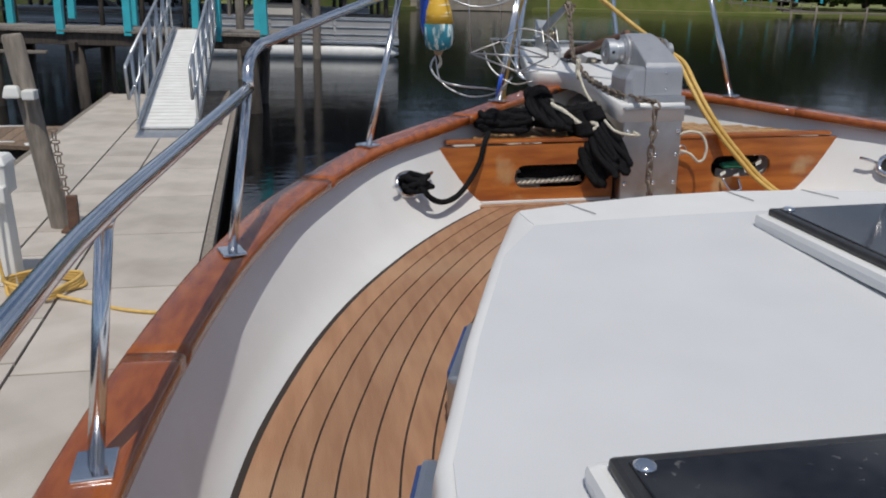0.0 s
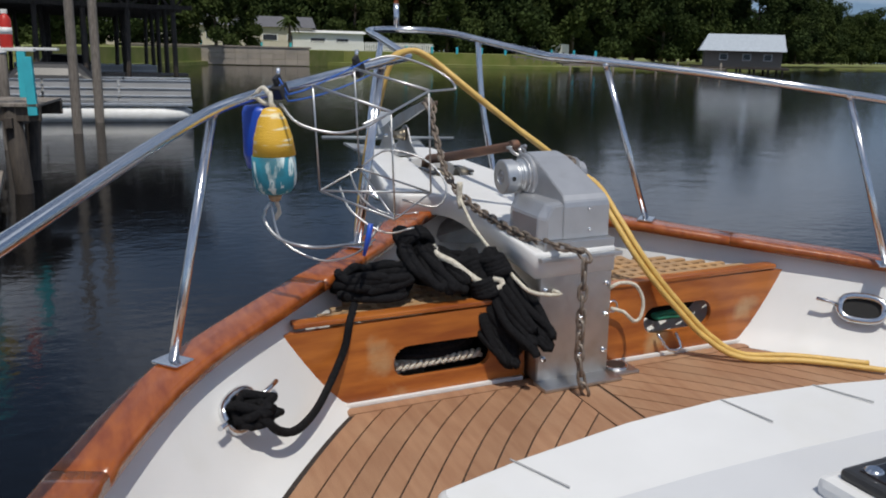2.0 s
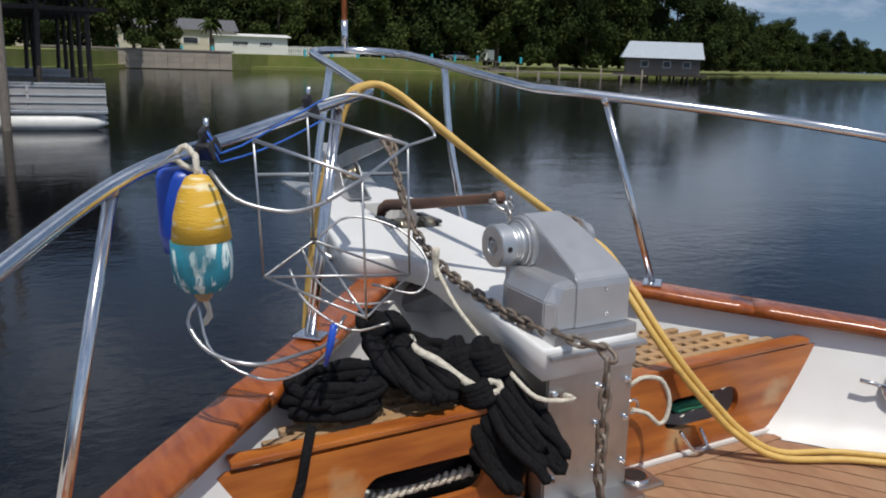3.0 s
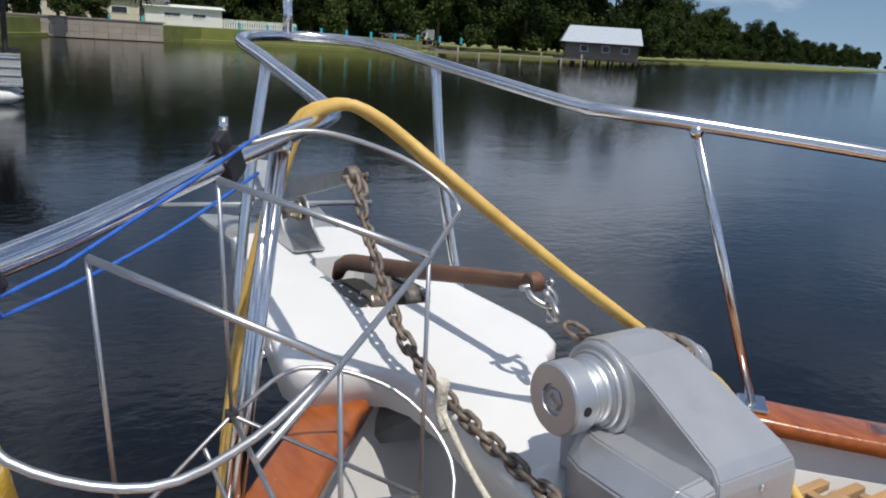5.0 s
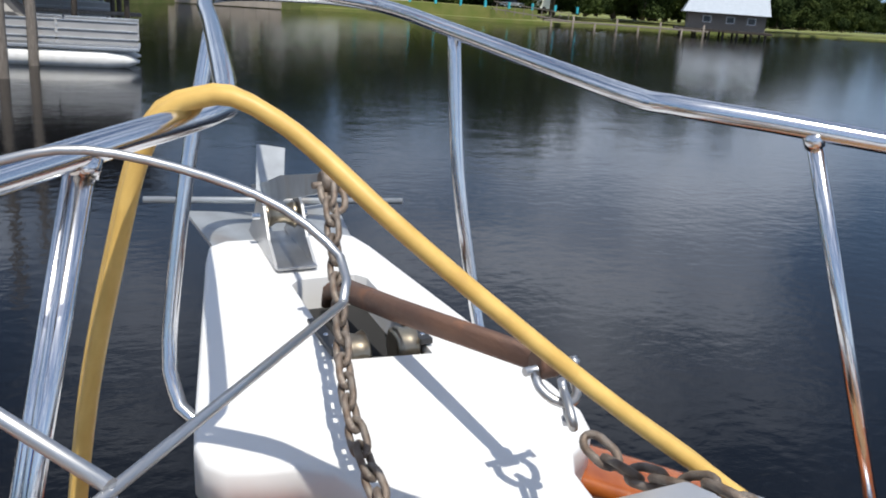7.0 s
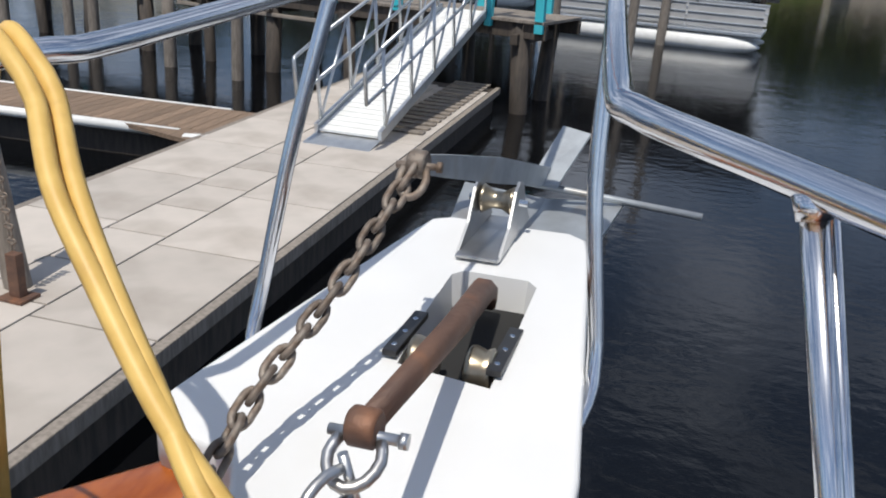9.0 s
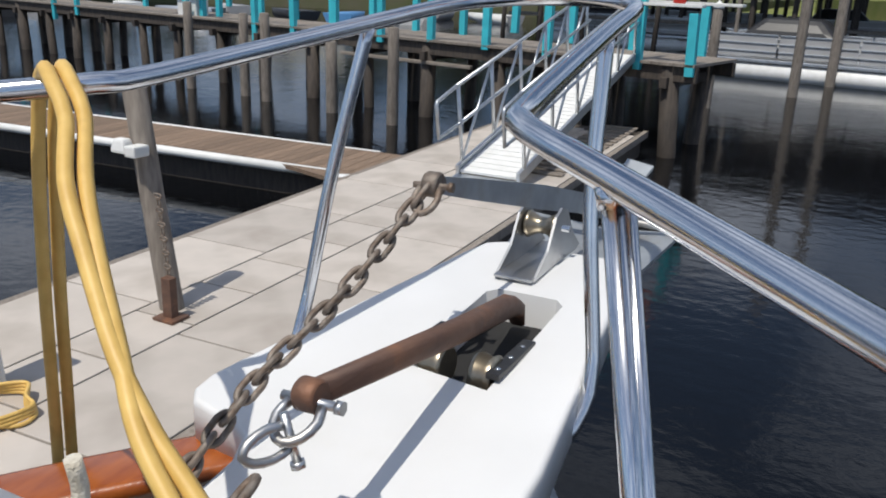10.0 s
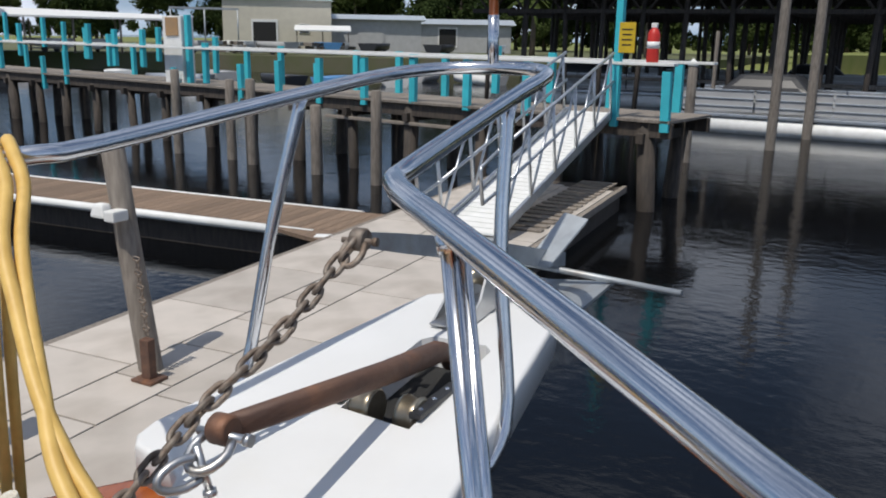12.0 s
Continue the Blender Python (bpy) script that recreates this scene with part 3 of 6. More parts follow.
bmesh.ops.triangle_fill(bm, use_beauty=True, edges=es)
bmesh.ops.recalc_face_normals(bm, faces=bm.faces[:])
part("platform_moulding", bm, GELCOAT, platform, "white gelcoat moulding with rounded corners")
# a black sheet stands for the shade in the slot
part("recess_shade", box(BM(), (0, 0, 0), (0.172, 0.38, 0.006), 0, Matrix.Translation((0.040, 1.215, plat_z(1.215) - 0.074)) @ pose(0, 0, 0, 4.12, 0, 0)), SHADE_BLACK, platform, "black sheet painted as shade in the roller slot")

# roller bracket and bow anchor
brk = thing("bow_roller", "stainless bow roller bracket bolted to the platform end", "bow roller", BOAT)
bz = plat_z(1.55)
part("bracket_base", box(BM(), (-0.018, 1.60, bz + 0.004), (0.092, 0.30, 0.007), 0.002), STEEL_DULL, brk)
for x in (-0.064, 0.028):
    prof = [(1.46, bz), (1.76, bz + 0.01), (1.70, bz + 0.06), (1.655, bz + 0.125), (1.62, bz + 0.135), (1.585, bz + 0.120), (1.54, bz + 0.05)]
    bm = BM()
    lo = [bm.verts.new((x - 0.003, y, z)) for y, z in prof]
    hi = [bm.verts.new((x + 0.003, y, z)) for y, z in prof]
    for i in range(len(prof)):
        j = (i + 1) % len(prof)
        bm.faces.new((lo[i], lo[j], hi[j], hi[i]))
    bm.faces.new(lo[::-1])
    bm.faces.new(hi)
    bmesh.ops.recalc_face_normals(bm, faces=bm.faces[:])
    part("cheek_plate", bm, STEEL_DULL, brk)
part("roller", lathe(BM(), (-0.058, 1.625, bz + 0.085), (1, 0, 0), [(0, 0.030), (0.006, 0.034), (0.012, 0.030), (0.03, 0.020), (0.05, 0.020), (0.068, 0.030), (0.074, 0.034), (0.08, 0.030)], 20), BRASS, brk)
part("pin", cyl(BM(), (-0.085, 1.625, bz + 0.085), (0.05, 1.625, bz + 0.085), 0.008), STEEL, brk)

anchor = thing("bow_anchor", "galvanised plough anchor stowed over the bow roller", "anchor", BOAT)
bm = BM()
A, Bp, Cp = Vector((-0.045, 1.13, 0.855)), Vector((-0.015, 1.60, 0.735)), Vector((0.02, 1.90, 0.655))
rings = []
for p, h, w in ((A, 0.016, 0.007), (A.lerp(Bp, 0.3), 0.022, 0.006), (Bp, 0.030, 0.007), (Cp, 0.026, 0.008), (Vector((0.03, 2.12, 0.60)), 0.022, 0.014)):
    rings.append([(p.x - w, p.y, p.z - h), (p.x + w, p.y, p.z - h), (p.x + w, p.y, p.z + h), (p.x - w, p.y, p.z + h)])
loft(bm, rings, True, False)
part("shank", bm, GALV, anchor, "flat grey galvanised shank")
part("shank_eye", lathe(BM(), (A.x - 0.016, A.y, A.z), (1, 0, 0), [(0, 0.020), (0.005, 0.024), (0.027, 0.024), (0.032, 0.020)], 18), CHAIN, anchor, "rust-stained shank eye")
part("stock", cyl(BM(), (-0.30, 2.03, 0.615), (0.43, 1.935, 0.592), 0.0095), GALV, anchor, "thin galvanised stock rod")
for s in (-1, 1):
    bm = BM()
    f0 = [(0.02, 1.62, 0.50), (0.02 + s * 0.17, 1.64, 0.535), (0.02 + s * 0.215, 1.98, 0.58), (0.02, 2.04, 0.545)]
    lo, hi = [bm.verts.new(p) for p in f0], [bm.verts.new((x, y, z + 0.010)) for x, y, z in f0]
    for i in range(4):
        bm.faces.new((lo[i], lo[(i + 1) % 4], hi[(i + 1) % 4], hi[i]))
    bm.faces.new(lo[::-1]), bm.faces.new(hi)
    bmesh.ops.recalc_face_normals(bm, faces=bm.faces[:])
    part("fluke", bm, GALV, anchor, "broad grey fluke plate")
bm = BM()
f0 = [(-0.01, 1.93, 0.62), (0.065, 1.92, 0.62), (0.115, 2.10, 0.725), (0.035, 2.12, 0.735)]
lo, hi = [bm.verts.new(p) for p in f0], [bm.verts.new((x, y + .004, z + 0.008)) for x, y, z in f0]
for i in range(4):
    bm.faces.new((lo[i], lo[(i + 1) % 4], hi[(i + 1) % 4], hi[i]))
bm.faces.new(lo[::-1]), bm.faces.new(hi)
bmesh.ops.recalc_face_normals(bm, faces=bm.faces[:])
part("tripping_palm", bm, GALV, anchor, "upright grey end plate")

anchor2 = thing("second_anchor_shank", "rusty brown anchor shank lying in the platform slot", "anchor", BOAT)
bm = BM()
rings = []
for p, w, h in ((Vector((0.032, 1.37, 0.520)), 0.018, 0.014), (Vector((0.034, 1.352, 0.552)), 0.022, 0.020), (Vector((0.038, 1.31, 0.575)), 0.0215, 0.022), (Vector((0.060, 1.05, 0.622)), 0.018, 0.021), (Vector((0.097, 0.569, 0.721)) , 0.0115, 0.017)):
    rings.append([(p.x - w, p.y, p.z - h * .6), (p.x - w * .6, p.y, p.z - h), (p.x + w * .6, p.y, p.z - h), (p.x + w, p.y, p.z - h * .6), (p.x + w, p.y, p.z + h * .6), (p.x + w * .6, p.y, p.z + h), (p.x - w * .6, p.y, p.z + h), (p.x - w, p.y, p.z + h * .6)])
loft(bm, rings, True, True)
part("shank", bm, RUST, anchor2)
part("shank_head", lathe(BM(), (0.080, 0.565, 0.721), (1, 0, 0.03), [(0, 0.018), (0.004, 0.022), (0.030, 0.022), (0.034, 0.018)], 18), RUST, anchor2, "rounded rusty shank eye")
bm = BM()
rings = []
for y, w, z in ((1.36, 0.02, 0.40), (1.15, 0.14, 0.395), (0.98, 0.27, 0.375), (0.86, 0.30, 0.350), (0.80, 0.24, 0.325)):
    rings.append([(0.03 - w, y, z - 0.02), (0.03, y, z + 0.03), (0.03 + w, y, z - 0.02), (0.03, y, z - 0.05)])
loft(bm, rings, True, False)
part("fluke", bm, GALV, anchor2, "grey galvanised fluke under the platform")
rol = thing("anchor_roller", "dull metal rollers in the platform slot", "roller", BOAT)
for x in (-0.030, 0.072):
    part("roller", lathe(BM(), (x, 1.08, plat_z(1.08) - 0.015), (1, 0, 0), [(0, 0.030), (0.004, 0.040), (0.012, 0.042), (0.03, 0.036), (0.042, 0.042), (0.048, 0.036)], 20), BRASS, rol)
for x in (-0.052, 0.128):
    a = part("side_bar", box(BM(), (x, 1.12, plat_z(1.12) + 0.006), (0.026, 0.17, 0.012), 0.002), RUBBER, rol, "dark slotted side bar")
    for k in range(3):
        part("screw", lathe(BM(), (x, 1.06 + 0.055 * k, plat_z(1.08) + 0.012), (0, 0, 1), [(0, 0.006), (0.004, 0.005)], 8), STEEL, a)


def shackle(m, r=0.008, w=0.045, label="shiny galvanised bow shackle", mat=STEEL_DULL):
    sh = thing("shackle", label, "shackle", BOAT @ m, group="anchor shackles")
    pts = [Vector((-w / 2, 0, 0)), Vector((-w * .62, -0.022, 0)), Vector((-w * .42, -0.046, 0)), Vector((0, -0.057, 0)), Vector((w * .42, -0.046, 0)), Vector((w * .62, -0.022, 0)), Vector((w / 2, 0, 0))]
    part("bow", tube(BM(), smooth_path(pts, 0.01), r, 10), mat, sh)
    part("bolt", cyl(BM(), (-w / 2 - 0.014, 0.006, 0), (w / 2 + 0.022, 0.006, 0), r * 0.95), mat, sh)
    part("bolt_head", lathe(BM(), (w / 2 + 0.018, 0.006, 0), (1, 0, 0), [(0, 0.010), (0.009, 0.010)], 6), mat, sh)
    return sh


shackle(pose(0.097, 0.555, 0.713, 26, 0, 4), 0.0068, 0.046)
shackle(pose(0.099, 0.512, 0.690, 22, 74, 0), 0.006, 0.030)
shackle(pose(-0.047, 1.118, 0.850, 40, 0, 8), 0.0065, 0.036, "rusty shackle joining chain and anchor eye", CHAIN)

# chains
LINK = BM()
pts = [Vector((0.0125 * math.sin(a), 0.022 * math.cos(a) + (0.008 if math.cos(a) > 0 else -0.008), 0)) for a in [2 * math.pi * (i + 0.5) / 16 for i in range(16)]]
tube(LINK, pts, 0.0058, 7, True)
LINK = finish(LINK, "link", CHAIN)


def chain(name, pts, label):
    ch = thing(name, label, "chain", BOAT)
    line = smooth_path(pts, 0.006)
    run, last = 0.0, -1.0
    twist = 0
    for a, b in zip(line, line[1:]):
        run += (b - a).length
        if run - last >= 0.0385:
            last = run
            q = (b - a).to_track_quat("Y", "Z").to_matrix().to_4x4()
            ob = part("link", LINK, None, ch)
            ob.matrix_local = Matrix.Translation(b) @ q @ pose(0, 0, 0, 0, twist * 90 + 45 + random.uniform(-14, 14), 0)
            twist ^= 1
    return ch


chain("anchor_chain", [(-0.050, 1.105, 0.845), (-0.090, 0.92, 0.715), (-0.130, 0.74, 0.62), (-0.135, 0.62, 0.560), (-0.125, 0.48, 0.512), (-0.135, 0.22, 0.492), (-0.128, 0.04, 0.484), (-0.085, -0.11, 0.480), (-0.043, -0.178, 0.470), (-0.045, -0.196, 0.43), (-0.051, -0.20, 0.25), (-0.053, -0.205, 0.12), (-0.045, -0.215, 0.045), (-0.035, -0.215, 0.016)], "rusty galvanised anchor chain running to the deck")
chain("second_anchor_chain", [(0.101, 0.434, 0.661), (0.108, 0.39, 0.655), (0.117, 0.31, 0.680), (0.121, 0.26, 0.705), (0.122, 0.21, 0.714), (0.122, 0.165, 0.694), (0.122, 0.150, 0.64), (0.122, 0.16, 0.58)], "rusty chain from the second anchor to the windlass")

# ---- boat: windlass and its pillar ----
wind = thing("anchor_windlass", "grey alloy anchor windlass with a warping drum", "windlass", BOAT)
AX, AZ = 0.197, 0.665


def crisp(prof, e=0.0007):
    """Tight loops on both sides of each corner of a turned profile."""
    out = [prof[0]]
    for a, b, c in zip(prof, prof[1:], prof[2:]):
        for q in (a, None, c):
            if q is None:
                out.append(b)
                continue
            d = math.hypot(q[0] - b[0], q[1] - b[1])
            k = min(0.3, e / d)
            out.append((b[0] + (q[0] - b[0]) * k, b[1] + (q[1] - b[1]) * k))
    return out + [prof[-1]]


bm = BM()
prof = [(-0.05, 0.484, -0.040, 0.140), (-0.05, 0.592, -0.040, 0.140), (-0.046, 0.612, -0.036, 0.136), (-0.030, 0.630, -0.034, 0.130), (0.09, 0.704, -0.045, 0.098), (0.145, 0.735, -0.050, 0.082), (0.197, 0.748, -0.050, 0.072), (0.24, 0.738, -0.050, 0.070), (0.272, 0.702, -0.050, 0.072), (0.284, 0.650, -0.050, 0.078), (0.278, 0.484, -0.050, 0.140)]
loft(bm, [[(l, y, z) for y, z, l, r in prof], [(r, y, z) for y, z, l, r in prof]], True, False)
bmesh.ops.triangulate(bm, faces=[f for f in bm.faces if len(f.verts) > 4])
sharp = [e for e in bm.edges if len(e.link_faces) == 2 and e.calc_face_angle(0.0) > 0.45]
bmesh.ops.bevel(bm, geom=sharp, offset=0.004, segments=2, affect="EDGES", clamp_overlap=True)
part("gear_case", bm, CASTING, wind, "grey cast gear case with sloping back")
bm = BM()
shoulder = [(-0.036, 0.484), (-0.118, 0.484), (-0.122, 0.492), (-0.122, 0.560), (-0.092, 0.606), (-0.036, 0.612)]
rings = []
for y, kx, kz in ((-0.046, 0.72, 0.93), (-0.022, 1.0, 1.0), (0.150, 1.0, 1.0), (0.195, 0.85, 1.0)):
    rings.append([(-0.036 + (x + 0.036) * kx, y, 0.484 + (z - 0.484) * kz) for x, z in shoulder])
loft(bm, rings, True, False)
bmesh.ops.bevel(bm, geom=[e for e in bm.edges if len(e.link_faces) == 2 and e.calc_face_angle(0.0) > 0.35], offset=0.0035, segments=2, affect="EDGES", clamp_overlap=True)
part("motor_cover", bm, CASTING, wind, "grey chamfered motor cover")
part("case_flange", lathe(BM(), (-0.035, AX, AZ), (-1, 0, 0), crisp([(-0.02, 0.076), (0.0, 0.078), (0.022, 0.078), (0.026, 0.074), (0.028, 0.066), (0.034, 0.064)]), 36), CASTING, wind, "round drum-side flange")
dr = part("warping_drum", lathe(BM(), (-0.064, AX, AZ), (-1, 0, 0), crisp([(0, 0.060), (0.005, 0.060), (0.009, 0.054), (0.013, 0.052), (0.016, 0.054), (0.020, 0.0505), (0.024, 0.0525), (0.028, 0.0495), (0.032, 0.0515), (0.036, 0.050), (0.040, 0.056), (0.043, 0.060), (0.080, 0.060), (0.084, 0.056), (0.084, 0.026), (0.078, 0.024), (0.078, 0.010)]), 36), ALU, wind, "turned aluminium drum")
part("drum_nut", lathe(BM(), (-0.140, AX, AZ), (-1, 0, 0), [(0, 0.019), (0.006, 0.019), (0.006, 0.008), (0.001, 0.007)], 6), STEEL_DULL, dr)
# lever holes: black discs on the rim paint their shade
for a in (60, 180, 300):
    cy, cz = math.cos(radians(a)), math.sin(radians(a))
    part("drum_hole_shade", cyl(BM(), (-0.127, AX + 0.058 * cy, AZ + 0.058 * cz), (-0.127, AX + 0.0608 * cy, AZ + 0.0608 * cz), 0.008), SHADE_BLACK, dr, "black disc painted as a shaded lever hole")
gy = part("chain_wheel", lathe(BM(), (0.092, AX, AZ), (1, 0, 0), crisp([(0, 0.040), (0.002, 0.056), (0.010, 0.058), (0.022, 0.043), (0.038, 0.043), (0.050, 0.058), (0.058, 0.054), (0.062, 0.038), (0.086, 0.038), (0.090, 0.032)]), 28), CASTING, wind, "grooved chain gypsy")
part("shaft_boss", lathe(BM(), (0.055, AX, AZ), (1, 0, 0), [(0, 0.058), (0.025, 0.054), (0.038, 0.040)], 24), CASTING, wind)
for x, z in ((0.062, 0.515), (0.058, 0.585)):
    part("bolt", lathe(BM(), (x, -0.049, z), (0, -1, 0), [(0, 0.006), (0.005, 0.006), (0.007, 0.004)], 8), STEEL, wind)
part("bed_plate", box(BM(), (0.010, 0.105, 0.464), (0.27, 0.37, 0.042), 0.003), STEEL_DULL, wind)

pillar = thing("windlass_pillar", "brushed stainless pillar under the windlass bolted to deck", "pillar", BOAT @ pose(-0.065, 0.02, 0))
part("front_plate", box(BM(), (0.065, -0.100, 0.217), (0.275, 0.008, 0.424), 0.002), STEEL_DULL, pillar)
for x in (-0.070, 0.200):
    part("side_plate", box(BM(), (x, 0.03, 0.217), (0.008, 0.25, 0.424), 0.002), STEEL_DULL, pillar)
part("foot_flange", box(BM(), (0.065, -0.14, 0.006), (0.30, 0.085, 0.012), 0.003), STEEL_DULL, pillar)
part("top_flange", box(BM(), (0.070, -0.005, 0.436), (0.31, 0.25, 0.014), 0.003), STEEL_DULL, pillar)
for x in (-0.055, 0.085, 0.183):
    for z in (0.09, 0.22, 0.33):
        part("bolt", lathe(BM(), (x, -0.103, z), (0, -1, 0), [(0, 0.010), (0.007, 0.010), (0.007, 0.006), (0.018, 0.006)], 6), STEEL, pillar, "hexagonal bolt")
ring = part("ring_bolt", tube(BM(), [Vector((0.215 + 0.02 * math.cos(a), -0.10, 0.24 + 0.02 * math.sin(a))) for a in [k * math.pi / 8 for k in range(16)]], 0.004, 8, True), STEEL, pillar)

# deck fitting beside the pillar
fit_ = thing("deck_plate", "square steel deck plate with a black round cap", "deck fitting", BOAT @ pose(-0.092, 0.052, 0))
part("plate", box(BM(), (0.275, -0.125, 0.006), (0.125, 0.115, 0.012), 0.004), STEEL_DULL, fit_)
part("rim", lathe(BM(), (0.275, -0.125, 0.011), (0, 0, 1), [(0, 0.044), (0.008, 0.043), (0.010, 0.038)], 24), STEEL, fit_)
part("cap", lathe(BM(), (0.275, -0.125, 0.016), (0, 0, 1), [(0, 0.034), (0.006, 0.034)], 24), RUBBER, fit_)

# ---- boat: locker across the bow ----
locker = thing("bow_locker", "varnished wooden bow locker with oval openings and grating top", "locker", BOAT)


def panel(outline, hole, y0, y1):
    """A panel in the x-z plane with one rounded opening."""
    bm = BM()
    a = [bm.verts.new((x, y0, z)) for x, z in outline]
    cx, cz, hw, hh = hole
    r = hh * 0.95
    h = []
    for sx, sz, st in ((1, 1, 0), (-1, 1, 90), (-1, -1, 180), (1, -1, 270)):
        for k in range(6):
            t = radians(st + 18 * k)
            h.append(bm.verts.new((cx + sx * (hw - r) + r * math.cos(t), y0, cz + sz * (hh - r) + r * math.sin(t))))
    es = [bm.edges.new((l[i], l[(i + 1) % len(l)])) for l in (a, h) for i in range(len(l))]
    bmesh.ops.triangle_fill(bm, use_beauty=True, edges=es)
    ex = bmesh.ops.extrude_face_region(bm, geom=bm.faces[:])
    for v in ex["geom"]:
        if isinstance(v, bmesh.types.BMVert):
            v.co.y = y1
    bmesh.ops.recalc_face_normals(bm, faces=bm.faces[:])
    return bm


part("front_panel", panel([(-0.825, 0.004), (-0.150, 0.004), (-0.150, 0.275), (-1.012, 0.264)], (-0.450, 0.120, 0.172, 0.055), -0.012, 0.008), VARNISH2, locker, "orange varnished front panel")
part("front_panel", panel([(0.150, 0.004), (0.815, 0.010), (1.004, 0.270), (0.150, 0.285)], (0.490, 0.138, 0.152, 0.052), -0.012, 0.008), VARNISH2, locker, "orange varnished front panel")
# the locker's inner shade is painted on a black sheet
part("inside_shade", box(BM(), (0.0, 0.16, 0.13), (0.9, 0.01, 0.25)), SHADE_BLACK, locker, "black sheet standing for shade inside the locker")
for s, x0 in ((-1, -0.08), (1, 0.24)):
    part("front_trim", box(BM(), (s * 0.55, 0.008, 0.287), (0.78, 0.050, 0.016), 0.004), VARNISH2, locker, "worn varnished front edge board")
    part("base_strip", box(BM(), (s * 0.49, -0.020, 0.006), (0.66, 0.014, 0.014), 0.003), GELCOAT, locker, "white strip along the deck")
    for k in range(9):
        y = 0.06 + k * 0.050
        w = half(CAP, y) - 0.10 - 0.1 * (y > 0.3)
        if w - 0.16 < 0.08:
            continue
        part("grating_slat", box(BM(), (s * (0.24 + w) / 2, y, 0.280), (w - 0.24, 0.024, 0.020), 0.003), BAREWOOD, locker)
    for k in range(14):
        x = 0.27 + k * 0.048
        ymax = lerp_table([(0.2, 0.45), (0.4, 0.40), (0.6, 0.22), (0.75, 0.10), (0.9, -0.02)], x)
        if ymax < 0.06:
            continue
        part("grating_slat", box(BM(), (s * x, (0.04 + ymax) / 2, 0.2785), (0.024, ymax - 0.04, 0.020), 0.003), BAREWOOD, locker)

# ---- boat: lines and loose gear ----
def rope(name, pts, r, mat, label, category="rope", m=BOAT, step=0.02, seg=8, group=""):
    return solid(name, tube(BM(), smooth_path(pts, step), r, seg), mat, label, category, m, group)


def chock(m):
    c = thing("hawse_chock", "oval stainless hawse chock with horns in the white bulwark", "chock", BOAT @ m, group="bulwark chocks")
    ov = [Vector((0.075 * math.copysign(abs(math.cos(a)) ** 0.7, math.cos(a)), 0, 0.046 * math.copysign(abs(math.sin(a)) ** 0.8, math.sin(a)))) for a in [2 * math.pi * k / 28 for k in range(28)]]
    part("oval_frame", tube(BM(), ov, 0.014, 8, True), STEEL, c)
    # a black disc fills the oval in place of its shade
    bm = BM()
    prism(bm, [(v.x * 1.0, v.z * 1.0) for v in ov], 0, 0.004)
    bmesh.ops.transform(bm, matrix=pose(0, 0.008, 0, 90, 0, 0), verts=bm.verts)
    part("opening", bm, SHADE_BLACK, c, "black disc standing for shade in the chock opening")
    for s in (-1, 1):
        part("horn", tube(BM(), [Vector((s * 0.08, -0.01, 0)), Vector((s * 0.11, -0.03, 0.003)), Vector((s * 0.155, -0.035, 0.008))], 0.0075, 8), STEEL, c)
    return c


chock(pose(-1.145, -0.27, 0.165, -28, 0, 52))
chock(pose(1.118, -0.272, 0.172, -28, 0, -52))


def tangle(name, centre, size, turns, r, mat, label, seed, hang=0.0):
    """A loose hank: loops of one line round the centre."""
    rnd = random.Random(seed)
    pts = []
    for k in range(turns * 8):
        a = 2 * math.pi * k / 8 + rnd.uniform(-0.3, 0.3)
        q = 0.55 + 0.45 * rnd.random()
        lift = size[2] * (k / (turns * 8)) * rnd.uniform(0.5, 1.3)
        pts.append((centre[0] + size[0] * q * math.cos(a) + 0.012 * rnd.uniform(-1, 1), centre[1] + size[1] * q * math.sin(a), centre[2] + lift + rnd.uniform(0, 0.012) - hang * max(0.0, -math.sin(a)) * q))
    return rope(name, pts, r, mat, label, "rope", step=0.025)


